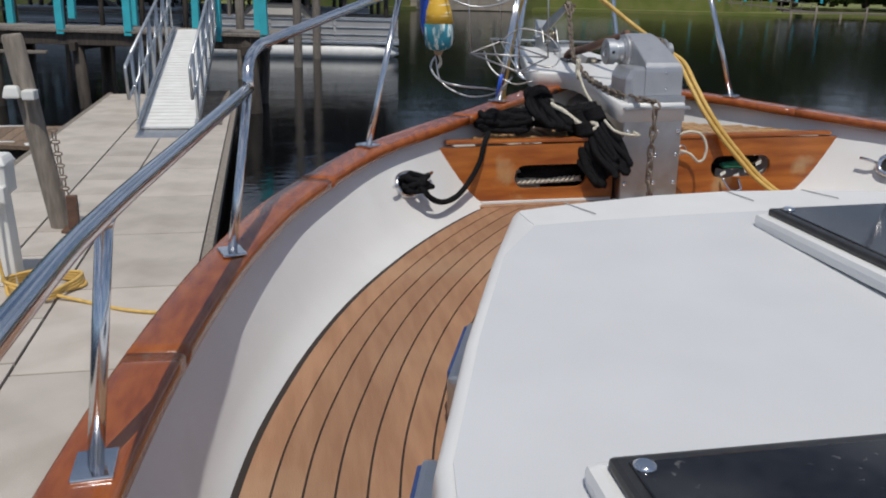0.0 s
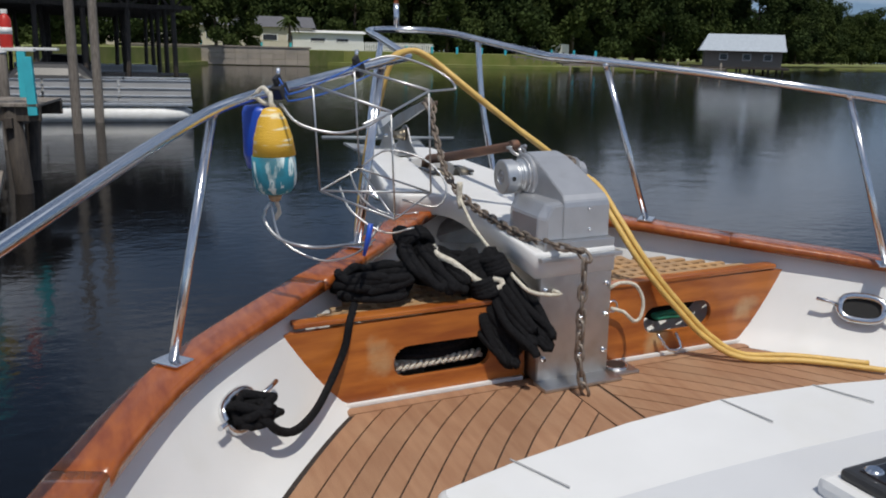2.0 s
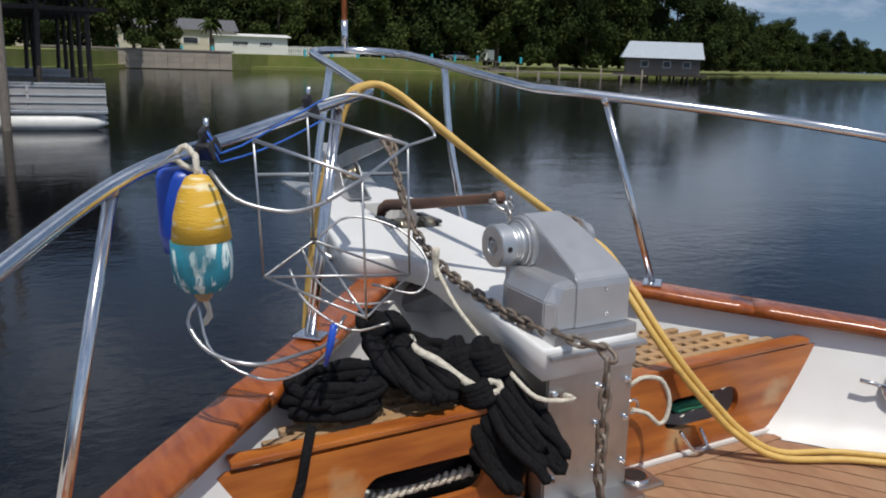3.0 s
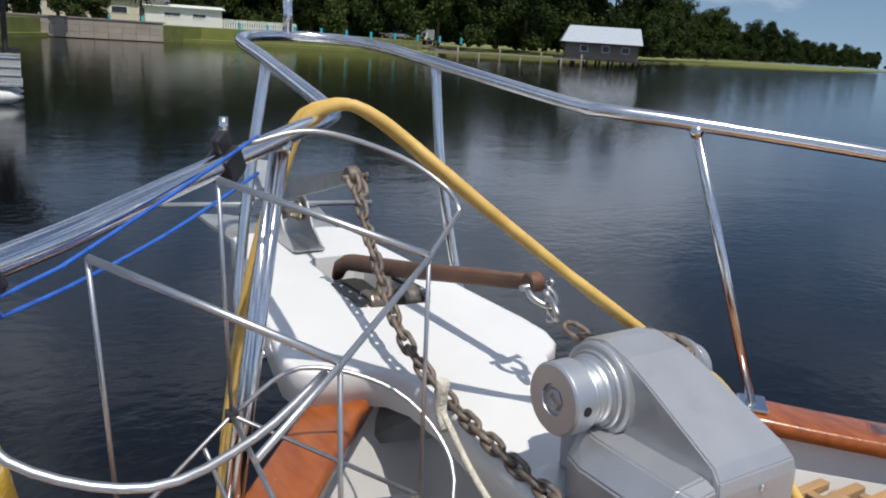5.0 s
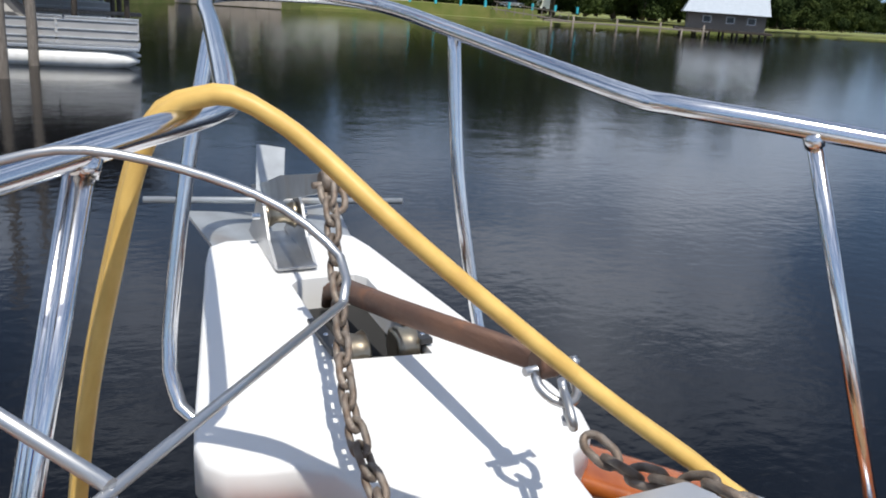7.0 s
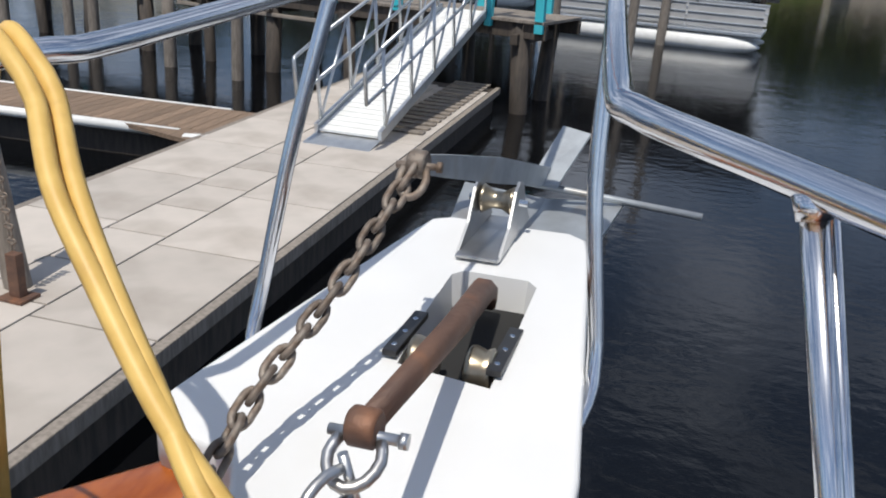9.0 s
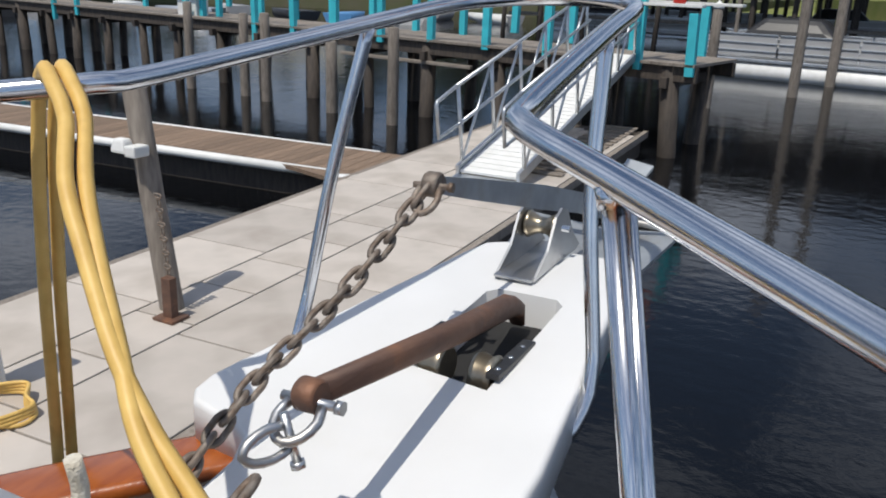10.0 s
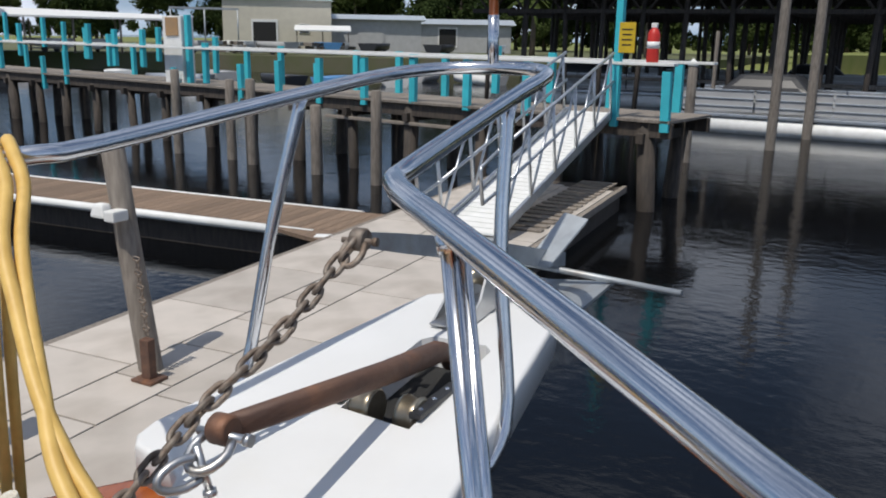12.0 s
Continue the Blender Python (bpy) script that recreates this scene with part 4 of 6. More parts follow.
def hank(name, top, bottom, width, strands, label, seed, r=0.0150, wraps=4, bulge=0.03, out=(0.0, -1.0, 0.0), eyed=False):
    """A gathered line: long loops from a wrapped head down to a rounded end."""
    rnd = random.Random(seed)
    top, bottom, out = Vector(top), Vector(bottom), Vector(out).normalized()
    run = bottom - top
    side = run.cross(out).normalized()
    pts = []
    for k in range(strands):
        a = (k + 0.5) / strands - 0.5
        L = rnd.uniform(0.80, 1.04)
        lift = out * (bulge * rnd.uniform(0.1, 1.0))
        for t, w, f in ((0.04, 0.25, 0.3), (0.30, 0.60, 1.0), (0.65, 0.95, 1.1), (0.92, 1.0, 0.8), (1.0, 0.80, 0.7), (0.93, 0.60, 0.6), (0.62, 0.62, 0.8), (0.30, 0.40, 0.8)):
            pts.append(top + run * (t * L) + side * (a * width * w + (0.014 if 0.95 > t > 0.5 else 0.0) * rnd.uniform(-1, 1) + (0.018 if t < 0.9 and w in (0.60, 0.95) else -0.012)) + lift * f)
    h = thing(name, label, "rope", BOAT)
    part("rope_bight", tube(BM(), smooth_path(pts, 0.02), r, 8), BLACKROPE, h)
    turn = []
    for k in range(wraps * 10 + 1):
        a = 2 * math.pi * k / 10
        turn.append(top + run * (0.10 + 0.16 * k / (wraps * 10)) + side * (width * 0.30 * math.cos(a)) + out * (0.014 + (bulge + 0.018) * math.sin(a)))
    part("wrapping", tube(BM(), smooth_path(turn, 0.015), r, 8), BLACKROPE, h)
    if not eyed:
        return h
    eye = [top - run.normalized() * (0.032 * math.sin(a) + 0.020) + side * (0.036 * math.cos(a)) + out * (0.012 + 0.01 * math.sin(2 * a)) for a in [2 * math.pi * k / 12 for k in range(12)]]
    part("eye", tube(BM(), smooth_path(eye, 0.015, True), r * 1.15, 8, True), BLACKROPE, h)
    return h


tangle("mooring_line", (-0.650, 0.125, 0.318), (0.135, 0.100, 0.070), 11, 0.0150, BLACKROPE, "black braided mooring line coiled flat on the locker", 3)
hank("mooring_line", (-0.455, 0.300, 0.440), (-0.425, 0.010, 0.325), 0.170, 8, "black braided mooring line gathered in a hank on the locker", 5, bulge=0.05, out=(0.0, -0.5, 0.86), eyed=True)
hank("mooring_line", (-0.290, 0.200, 0.415), (-0.215, -0.085, 0.105), 0.150, 10, "black mooring line hanging in long loops beside the pillar", 9, bulge=0.045, out=(-0.2, -0.85, 0.3))
hank("mooring_line", (-0.245, 0.130, 0.435), (-0.165, -0.150, 0.150), 0.110, 7, "black mooring line hanging in long loops beside the pillar", 17, bulge=0.045, out=(-0.1, -0.95, 0.2))
tangle("mooring_line", (-0.360, 0.190, 0.318), (0.130, 0.100, 0.080), 9, 0.0150, BLACKROPE, "black braided mooring line heaped under the platform", 31)
hank("mooring_line", (-0.300, 0.070, 0.370), (-0.215, -0.066, 0.090), 0.110, 5, "black mooring line hanging in long loops over the locker front", 14, bulge=0.03, out=(-0.1, -0.95, 0.2))
rope("dock_line", [(-1.13, -0.32, 0.17), (-1.10, -0.36, 0.17), (-1.06, -0.34, 0.12), (-1.00, -0.28, 0.085), (-0.92, -0.17, 0.08), (-0.85, -0.08, 0.12), (-0.79, -0.03, 0.20), (-0.77, -0.025, 0.28), (-0.74, 0.02, 0.325)], 0.0125, BLACKROPE, "black dock line led from the chock to the locker")
tangle("dock_line", (-1.12, -0.315, 0.14), (0.06, 0.05, 0.07), 6, 0.0125, BLACKROPE, "black dock line made fast round the chock", 12)
rope("white_line", [(-0.400, 0.190, 0.440), (-0.410, 0.130, 0.425), (-0.380, 0.080, 0.410), (-0.340, 0.040, 0.375), (-0.300, 0.010, 0.345), (-0.262, -0.010, 0.330), (-0.240, -0.015, 0.345), (-0.255, 0.0, 0.362), (-0.290, 0.005, 0.340), (-0.300, -0.01, 0.318)], 0.0115, WHITEROPE, "white frayed rope end over the black lines")
rope("white_line", [(-0.195, 0.440, 0.550), (-0.195, 0.320, 0.470), (-0.200, 0.170, 0.420), (-0.200, 0.000, 0.370), (-0.180, -0.090, 0.335), (-0.110, -0.105, 0.318), (-0.070, -0.105, 0.318), (-0.100, -0.100, 0.330)], 0.0065, WHITEROPE, "white snubber line tied to the pillar")
rope("white_line", [(-0.195, 0.440, 0.610), (-0.195, 0.445, 0.550), (-0.197, 0.420, 0.520)], 0.012, WHITEROPE, "white line hook on the chain")
rope("white_line", [(0.135, -0.095, 0.240), (0.180, -0.110, 0.225), (0.215, -0.115, 0.190), (0.245, -0.115, 0.200), (0.255, -0.110, 0.260), (0.225, -0.100, 0.315), (0.165, -0.090, 0.325), (0.130, -0.090, 0.310)], 0.0065, WHITEROPE, "loop of white line on the pillar")
rope("stowed_line", [(-0.60 + 0.014 * k, 0.04 + 0.012 * math.sin(k * 1.9), 0.084 + 0.010 * math.cos(k * 1.9) + 0.0005 * k) for k in range(23)], 0.008, WHITEROPE, "white rope stowed in the locker")
rope("stowed_line", [(-0.60 + 0.014 * k, 0.04 - 0.012 * math.sin(k * 1.9), 0.084 - 0.010 * math.cos(k * 1.9) + 0.0005 * k) for k in range(23)], 0.008, WHITEROPE, "white rope stowed in the locker")
tangle("stowed_line", (-0.44, 0.08, 0.10), (0.15, 0.045, 0.06), 5, 0.013, BLACKROPE, "dark rope coils stowed in the locker", 21)
tangle("stowed_line", (0.49, 0.07, 0.11), (0.13, 0.045, 0.07), 5, 0.011, BLACKROPE, "dark rope coils stowed in the locker", 22)
tangle("stowed_line", (0.48, 0.035, 0.115), (0.08, 0.02, 0.03), 2, 0.010, GREENROPE, "green rope stowed in the locker", 23)
rope("shackle_loop", [(0.390, -0.030, 0.090), (0.430, -0.050, 0.030), (0.480, -0.055, 0.035), (0.470, -0.030, 0.085)], 0.006, STEEL, "bent steel hook on the locker edge", "hook")

# yellow shore cord, doubled, over the port bend of the rail
for k, d in enumerate((-0.014, 0.014)):
    inb = [(-0.350, 0.600 + d, 1.084), (-0.320, 0.580 + d, 1.088), (-0.280, 0.560 + d, 1.067), (-0.24, 0.540 + d, 1.035), (-0.178, 0.482 + d, 0.972), (-0.108, 0.436 + d * .6, 0.908), (-0.012, 0.380 + d * .2, 0.825), (0.06, 0.345 - d * .6, 0.766), (0.18, 0.305 - d, 0.674), (0.235 + d, 0.20, 0.615), (0.25 + d, 0.08, 0.52), (0.285 + d, -0.01, 0.41), (0.356 + d, -0.055, 0.299), (0.46 + d, -0.08, 0.18), (0.55 + d, -0.115, 0.085), (0.66 + d, -0.17 + d, 0.018), (0.85, -0.26 + 2 * d, 0.012), (1.05, -0.42 + 2.5 * d, 0.008)]
    out = [(-0.385, 0.618 + d, 1.068), (-0.412, 0.628 + d, 1.02), (-0.44, 0.635 + d, 0.92), (-0.485, 0.650 + d, 0.72), (-0.520, 0.66 + d, 0.47), (-0.545, 0.66 + d, 0.2), (-0.575, 0.66 + d, 0.0), (-0.65, 0.60 + d, -0.35), (-0.95, 0.3, -0.75), (-1.5, -0.2, -1.05), (-2.1, -0.6, -1.17), (-2.6, -0.9, -1.13)]
    rope("shore_cord", out[::-1] + inb, 0.0105, YELLOW, "yellow shore cord doubled over the bow rail", "power cord", group="yellow shore cord")

# float, fender and crab basket on the port rail
def on_rail(t):
    """A place on the port rail between the two bow stanchions."""
    return Vector((-1.145, -0.075, 0.945)).lerp(Vector((-0.468, 0.513, 1.046)), t)


p = on_rail(0.240)
fl = thing("crab_float", "worn yellow and teal crab pot float hanging from the rail", "float", BOAT)
top = p + Vector((0.010, -0.055, -0.036))
part("yellow_half", lathe(BM(), top, (0.02, 0, -1), [(-0.005, 0.012), (0.0, 0.024), (0.03, 0.040), (0.08, 0.055), (0.13, 0.0615)], 24), BUOY_Y, fl, "yellow upper half")
part("teal_half", lathe(BM(), top + Vector((0, 0, -0.130)), (0.02, 0, -1), [(0, 0.0617), (0.05, 0.0635), (0.085, 0.060), (0.106, 0.045), (0.114, 0.02)], 24), BUOY_T, fl, "chipped teal lower half")
part("plug", lathe(BM(), top + Vector((0, 0, -0.243)), (0, 0, -1), [(0, 0.020), (0.012, 0.018), (0.02, 0.012)], 12), BAREWOOD, fl)
part("lanyard", tube(BM(), smooth_path([top + Vector((0, 0, -0.25)), top + Vector((0.01, 0, -0.29)), top + Vector((-0.008, 0.004, -0.32)), top + Vector((0.012, 0, -0.30)), top + Vector((0.0, 0, -0.26))], 0.01), 0.005, 8), WHITEROPE, fl)
part("loop", tube(BM(), smooth_path([top, top + Vector((0, 0.005, 0.04)), p + Vector((0.012, -0.018, 0.005)), p + Vector((0, 0, 0.021)), p + Vector((-0.018, 0.014, 0.0)), p + Vector((-0.004, 0.01, -0.02)), p + Vector((0.022, -0.016, -0.03)), top + Vector((0.004, 0, 0.01))], 0.01), 0.007, 8), WHITEROPE, fl, "white rope loop")
jug = solid("blue_fender", lathe(BM(), p + Vector((0.0, 0.055, -0.030)), (0, 0, -1), [(0, 0.02), (0.004, 0.046), (0.02, 0.054), (0.14, 0.055), (0.185, 0.045), (0.195, 0.02)], 20), BLUEPLASTIC, "blue plastic float hanging outside the rail", "fender", BOAT)
for t in (0.325, 0.81):
    c = on_rail(t)
    d = (on_rail(1) - on_rail(0)).normalized().to_track_quat("Y", "Z").to_matrix().to_4x4()
    cl = thing("rail_clamp", "black plastic clamp on the bow rail", "clamp", BOAT @ Matrix.Translation(c) @ d, group="rail clamps")
    part("clamp_body", box(BM(), (0, 0, 0), (0.040, 0.042, 0.040), 0.006, pose(0, 0, 0, 24, 0, 0)), RUBBER, cl)
    part("clamp_arm", box(BM(), (0.0, 0.008, 0.030), (0.014, 0.030, 0.03), 0.004, pose(0, 0, 0, 24, 0, 0)), RUBBER, cl)
    part("clamp_pin", cyl(BM(), (0, 0, 0.04), (0, 0.006, 0.065), 0.006), STEEL, cl)
for z0, z1, sag in ((0.030, -0.012, 0.002), (-0.022, -0.030, 0.012)):
    pts = []
    for i in range(26):
        u = i / 25
        q = on_rail(0.86 - 0.55 * u) + Vector((0.6, -0.6, 0)).normalized() * (0.024 if u < 0.97 else 0.010)
        pts.append(q + Vector((0, 0, z0 + (z1 - z0) * min(1.0, u * 1.25) - sag * math.sin(math.pi * u) + (0.05 if u > 0.97 else 0))))
    solid("blue_lashing", tube(BM(), pts, 0.0027, 6), BLUECORD, "blue cord lashing the basket to the rail", "cord", BOAT)

bas = thing("wire_basket", "galvanised wire basket frame lashed inside the bow rail", "wire basket", BOAT)
A0, A1, B0, B1 = Vector((-0.825, 0.115, 0.992)), Vector((-0.647, -0.078, 0.924)), Vector((-0.654, 0.250, 1.035)), Vector((-0.480, 0.046, 0.975))
DOWN = Vector((0.02, 0.03, -0.325))


def bp(u, v, w):
    """A place in the basket: u from A to B, v from the rail inboard, w down to the bottom frame."""
    return (A0.lerp(B0, u)).lerp(A1.lerp(B1, u), v) + DOWN * w


def wire(pts, r=0.0034, smooth=True):
    pts = [Vector(p) for p in pts]
    part("wire", tube(BM(), smooth_path(pts, 0.02) if smooth else pts, r, 7), STEEL_DULL, bas)


wire([A0, A1], 0.0044, False)
wire([B0, B1], 0.0044, False)
for u, v in ((0, 0), (1, 0), (0, 1), (1, 1)):
    wire([bp(u, v, 0), bp(u, v, 1)], 0.0028, False)
for ring in ([(0, 0, 1), (1, 0, 1), (1, 1, 1), (0, 1, 1), (0, 0, 1)], [(0, 0, 1), (1, 1, 1)], [(1, 0, 1), (0, 1, 1)]):
    wire([bp(*p) for p in ring], 0.0036, False)
# hoops at the mouth and the belly
wire([(-0.57, 0.405, 1.052), (-0.471, 0.385, 1.071), (-0.341, 0.366, 1.032), (-0.280, 0.321, 0.985), (-0.294, 0.268, 0.964)], 0.0040)
wire([(-0.294, 0.268, 0.964), (-0.480, 0.046, 0.972), (-0.647, -0.078, 0.921), (-0.76, -0.17, 0.90)], 0.0036, False)
wire([(-0.955, -0.03, 0.95), (-0.92, -0.09, 0.90), (-0.83, -0.13, 0.875), (-0.74, -0.11, 0.885), (-0.66, -0.075, 0.915)], 0.0042)
wire([(-0.985, 0.02, 0.665), (-1.005, 0.03, 0.62), (-0.975, -0.03, 0.568), (-0.896, -0.09, 0.548), (-0.78, -0.03, 0.530), (-0.686, 0.05, 0.515), (-0.62, 0.10, 0.56)], 0.0046)
wire([(-0.985, 0.02, 0.665), (-0.965, -0.02, 0.56), (-0.87, -0.08, 0.505), (-0.76, -0.04, 0.500), (-0.66, 0.05, 0.520)], 0.0030)
wire([bp(0.30, 0.1, 1.0), bp(0.22, 0.3, 1.18), bp(0.3, 0.7, 1.30), bp(0.5, 1.0, 1.22)], 0.0034)
wire([bp(0.55, 0.1, 0.9), bp(0.50, 0.3, 1.12), bp(0.6, 0.6, 1.22), bp(0.75, 0.95, 1.15)], 0.0030)
wire([bp(1.0, 0.0, 1.0), bp(1.3, 0.25, 0.82), bp(1.5, 0.7, 0.86), bp(1.35, 1.05, 1.0), bp(0.95, 1.1, 1.1), bp(0.8, 0.7, 1.1)], 0.0034)
part("clip_joint", box(BM(), tuple(bp(1.0, 0.0, 1.0)), (0.016, 0.016, 0.016), 0.003), RUBBER, bas)
bm = BM()
loft(bm, [[(0.0, 0, 0.004), (0.012, 0.0, 0.006), (0.018, 0, 0), (0.012, 0, -0.006), (0, 0, -0.004)], [(0.0, 0.05, 0.003), (0.014, 0.05, 0.007), (0.022, 0.05, 0), (0.014, 0.05, -0.007), (0, 0.05, -0.003)], [(0.004, 0.10, 0.002), (0.010, 0.10, 0.004), (0.014, 0.10, 0), (0.010, 0.10, -0.004), (0.004, 0.10, -0.002)]], True)
solid("plastic_clip", bm, BLUEPLASTIC, "blue plastic clip on the cap under the basket", "clip", BOAT @ Matrix.Translation((-0.705, -0.035, 0.590)) @ pose(0, 0, 0, -82, 10, 25))

# ---- water, dock and gangway ----
FRAME[0] = AWAY
WATER_Z, DOCK_Z = -1.30, -0.90
bm = BM()
bm.faces.new([bm.verts.new(c) for c in ((-900, -900, WATER_Z), (900, -900, WATER_Z), (900, 900, WATER_Z), (-900, 900, WATER_Z))])
solid("water", bm, WATER, "dark brown river water with small ripples", "water", kind="structure")

DOCK = pose(-2.03, 2.0, DOCK_Z, 0, 0, 2.8)  # near edge of the float; x runs outboard, y along it
dock = thing("floating_dock", "pale concrete floating dock with timber edge", "dock", DOCK, kind="structure")
DW = 2.08
part("float_body", box(BM(), (-DW / 2, -0.4, -0.26), (DW - 0.06, 21.4, 0.46)), DARKWOOD, dock, "dark wet float sides")
SLAB = {}
cols = [(-0.80, 0.0), (-1.28, -0.80), (-DW, -1.28)]
for ci, (x0, x1) in enumerate(cols):
    w = x1 - x0 - 0.016
    bm = BM()
    L = 1.22 if ci != 1 else 0.61
    box(bm, (0, 0, -0.02), (w, L - 0.016, 0.04), 0.005)
    SLAB[ci] = finish(bm, "slab", CONCRETE)
    n = int(21 / L)
    for k in range(n):
        y = -11.0 + (k + 0.5) * L + 0.15 * ci
        ob = part("slab", SLAB[ci], None, dock)
        ob.matrix_local = Matrix.Translation(((x0 + x1) / 2, y, 0.0))
part("edge_timber", box(BM(), (0.035, -0.4, -0.055), (0.07, 21.4, 0.10), 0.008), TIMBER, dock, "weathered edge timber")
part("edge_timber", box(BM(), (-DW - 0.035, -0.4, -0.055), (0.07, 21.4, 0.10), 0.008), TIMBER, dock, "weathered edge timber")
for k in range(16):
    part("grate_slat", box(BM(), (-0.36, 6.6 + 0.11 * k * 2.2, 0.016), (0.55, 0.13, 0.02), 0.004), TIMBER, dock, "grey slatted landing board")


def pile(x, y, z_top, r, mat, label, lean=(0, 0), cap=False, group="mooring piles"):
    t = thing("piling", label, "piling", pose(x, y, 0), group=group)
    b = BM()
    lathe(b, (0, 0, -3.0), (lean[0], lean[1], 1), [(0, r * 1.05), (1.5, r * 1.03), ((3.0 + z_top) * 0.8, r * 0.97), (3.0 + z_top - 0.02, r * 0.95), (3.0 + z_top, r * 0.8)], 12)
    for v in b.verts:
        v.co += Vector((noise.noise(v.co * 3 + Vector((x, y, 0))), noise.noise(v.co * 3 + Vector((y, x, 5))), 0)) * r * 0.12
    part("post", b, mat, t)
    if cap:
        part("cap", lathe(BM(), (lean[0] * (3 + z_top), lean[1] * (3 + z_top), z_top - 0.02), (0, 0, 1), [(0, r * 1.08), (0.05, r * 1.08), (0.16, r * 0.15)], 12), WHITEPAINT, t, "white cone cap")
    return t


# mooring post beside the float with its rusty bracket
pl = pile(-2.93, 3.44, 0.60, 0.078, TIMBER, "grey weathered mooring pile through the dock", (-0.135, 0.0), group="")
br = thing("pile_bracket", "rusty iron pile guide on the dock", "bracket", pose(-3.08, 3.30, DOCK_Z))
part("upright", box(BM(), (0, 0, 0.14), (0.075, 0.06, 0.28), 0.006), RUST, br)
part("foot", box(BM(), (0, 0, 0.012), (0.17, 0.15, 0.02), 0.004), RUST, br)
for k in range(12):
    ob = part("link", LINK, None, br)
    ob.matrix_local = Matrix.Translation((-0.05 - 0.004 * k, 0.05, 0.28 + 0.045 * k)) @ pose(0, 0, 0, 90, 90 * (k % 2), 0)
lamp = thing("dock_light", "white plastic light bracket on the pile", "light", pose(-3.30, 3.40, 0.14))
part("arm", box(BM(), (0.0, -0.07, 0), (0.09, 0.12, 0.07), 0.012), WHITEPAINT, lamp)
part("hood", box(BM(), (-0.12, -0.07, 0.02), (0.13, 0.10, 0.09), 0.02, None, 0.7), WHITEPAINT, lamp)

ped = thing("power_pedestal", "white shore power pedestal with a yellow cord", "power pedestal", pose(-3.20, 2.12, DOCK_Z))
part("body", box(BM(), (0, 0, 0.30), (0.17, 0.17, 0.60), 0.015, None, 0.8), WHITEPAINT, ped)
part("head", box(BM(), (0, 0, 0.68), (0.20, 0.20, 0.19), 0.02), WHITEPAINT, ped)
part("lid", box(BM(), (0, 0, 0.80), (0.23, 0.23, 0.06), 0.02, None, 0.75), WHITEPAINT, ped)
part("socket", box(BM(), (0.05, -0.115, 0.60), (0.09, 0.05, 0.10), 0.01), WHITEPAINT, ped)
coil = []
for k in range(40):
    a = k * 2 * math.pi / 11
    coil.append((-2.93 + (0.20 + 0.03 * math.sin(k * 1.7)) * math.cos(a), 1.95 + (0.22 + 0.04 * math.sin(k * 2.3)) * math.sin(a), DOCK_Z + 0.014 + 0.0016 * k))
rope("coiled_cord", [(-3.17, 1.98, -0.33), (-3.17, 1.92, -0.55), (-3.14, 1.90, -0.83), (-3.05, 1.80, DOCK_Z + 0.014)] + coil + [(-2.65, 1.7, DOCK_Z + 0.013), (-2.35, 1.52, DOCK_Z + 0.013), (-2.06, 1.44, DOCK_Z + 0.013)], 0.011, YELLOW, "yellow shore cord coiled on the dock", "power cord", Matrix())

# timber finger float
finger = thing("finger_dock", "weathered timber finger float with white rubbing strip", "dock", pose(-4.25, 7.98, DOCK_Z - 0.01, 0, 0, 4.5), kind="structure")
BOARD = finish(box(BM(), (0, 0, -0.02), (0.14, 1.10, 0.04), 0.004), "board", TIMBER_H)
for k in range(60):
    ob = part("board", BOARD, None, finger)
    ob.matrix_local = Matrix.Translation((-0.10 - 0.147 * k, 0.0, 0.0))
part("float_body", box(BM(), (-4.4, 0, -0.22), (8.8, 1.0, 0.36)), DARKWOOD, finger)
for s in (-1, 1):
    part("rub_strip", tube(BM(), [Vector((-0.55, s * 0.60, -0.05)), Vector((-4, s * 0.60, -0.05)), Vector((-8.9, s * 0.60, -0.05))], 0.055, 10), WHITEPAINT, finger, "white rubbing strip")
part("corner_plate", box(BM(), (-0.2, -0.66, -0.02), (0.85, 0.14, 0.05), 0.008, pose(0, 0, 0, 0, 0, 18)), WHITEPAINT, finger, "white corner strip")
part("brace", prism(BM(), [(0.1, -0.55), (-1.4, -0.55), (0.1, -1.1)], -0.05, -0.004), TIMBER_H, finger, "triangular corner decking")

# gangway
g0, g1 = Vector((-3.05, 7.86, DOCK_Z + 0.05)), Vector((-3.20, 12.52, 0.14))
GW = Matrix.Translation(g0) @ (g1 - g0).to_track_quat("Y", "Z").to_matrix().to_4x4()
GL = (g1 - g0).length
gang = thing("gangway", "aluminium gangway with white tread and pipe rails", "gangway", GW)
for k in range(36):
    part("tread", box(BM(), (0, (k + 0.5) * GL / 36, 0.02), (0.66, GL / 36 - 0.012, 0.03), 0.003), WHITEPAINT, gang)
part("toe_plate", box(BM(), (0, -0.22, -0.012), (0.74, 0.46, 0.010), 0.003, pose(0, 0, 0, -5, 0, 0)), ALU, gang)
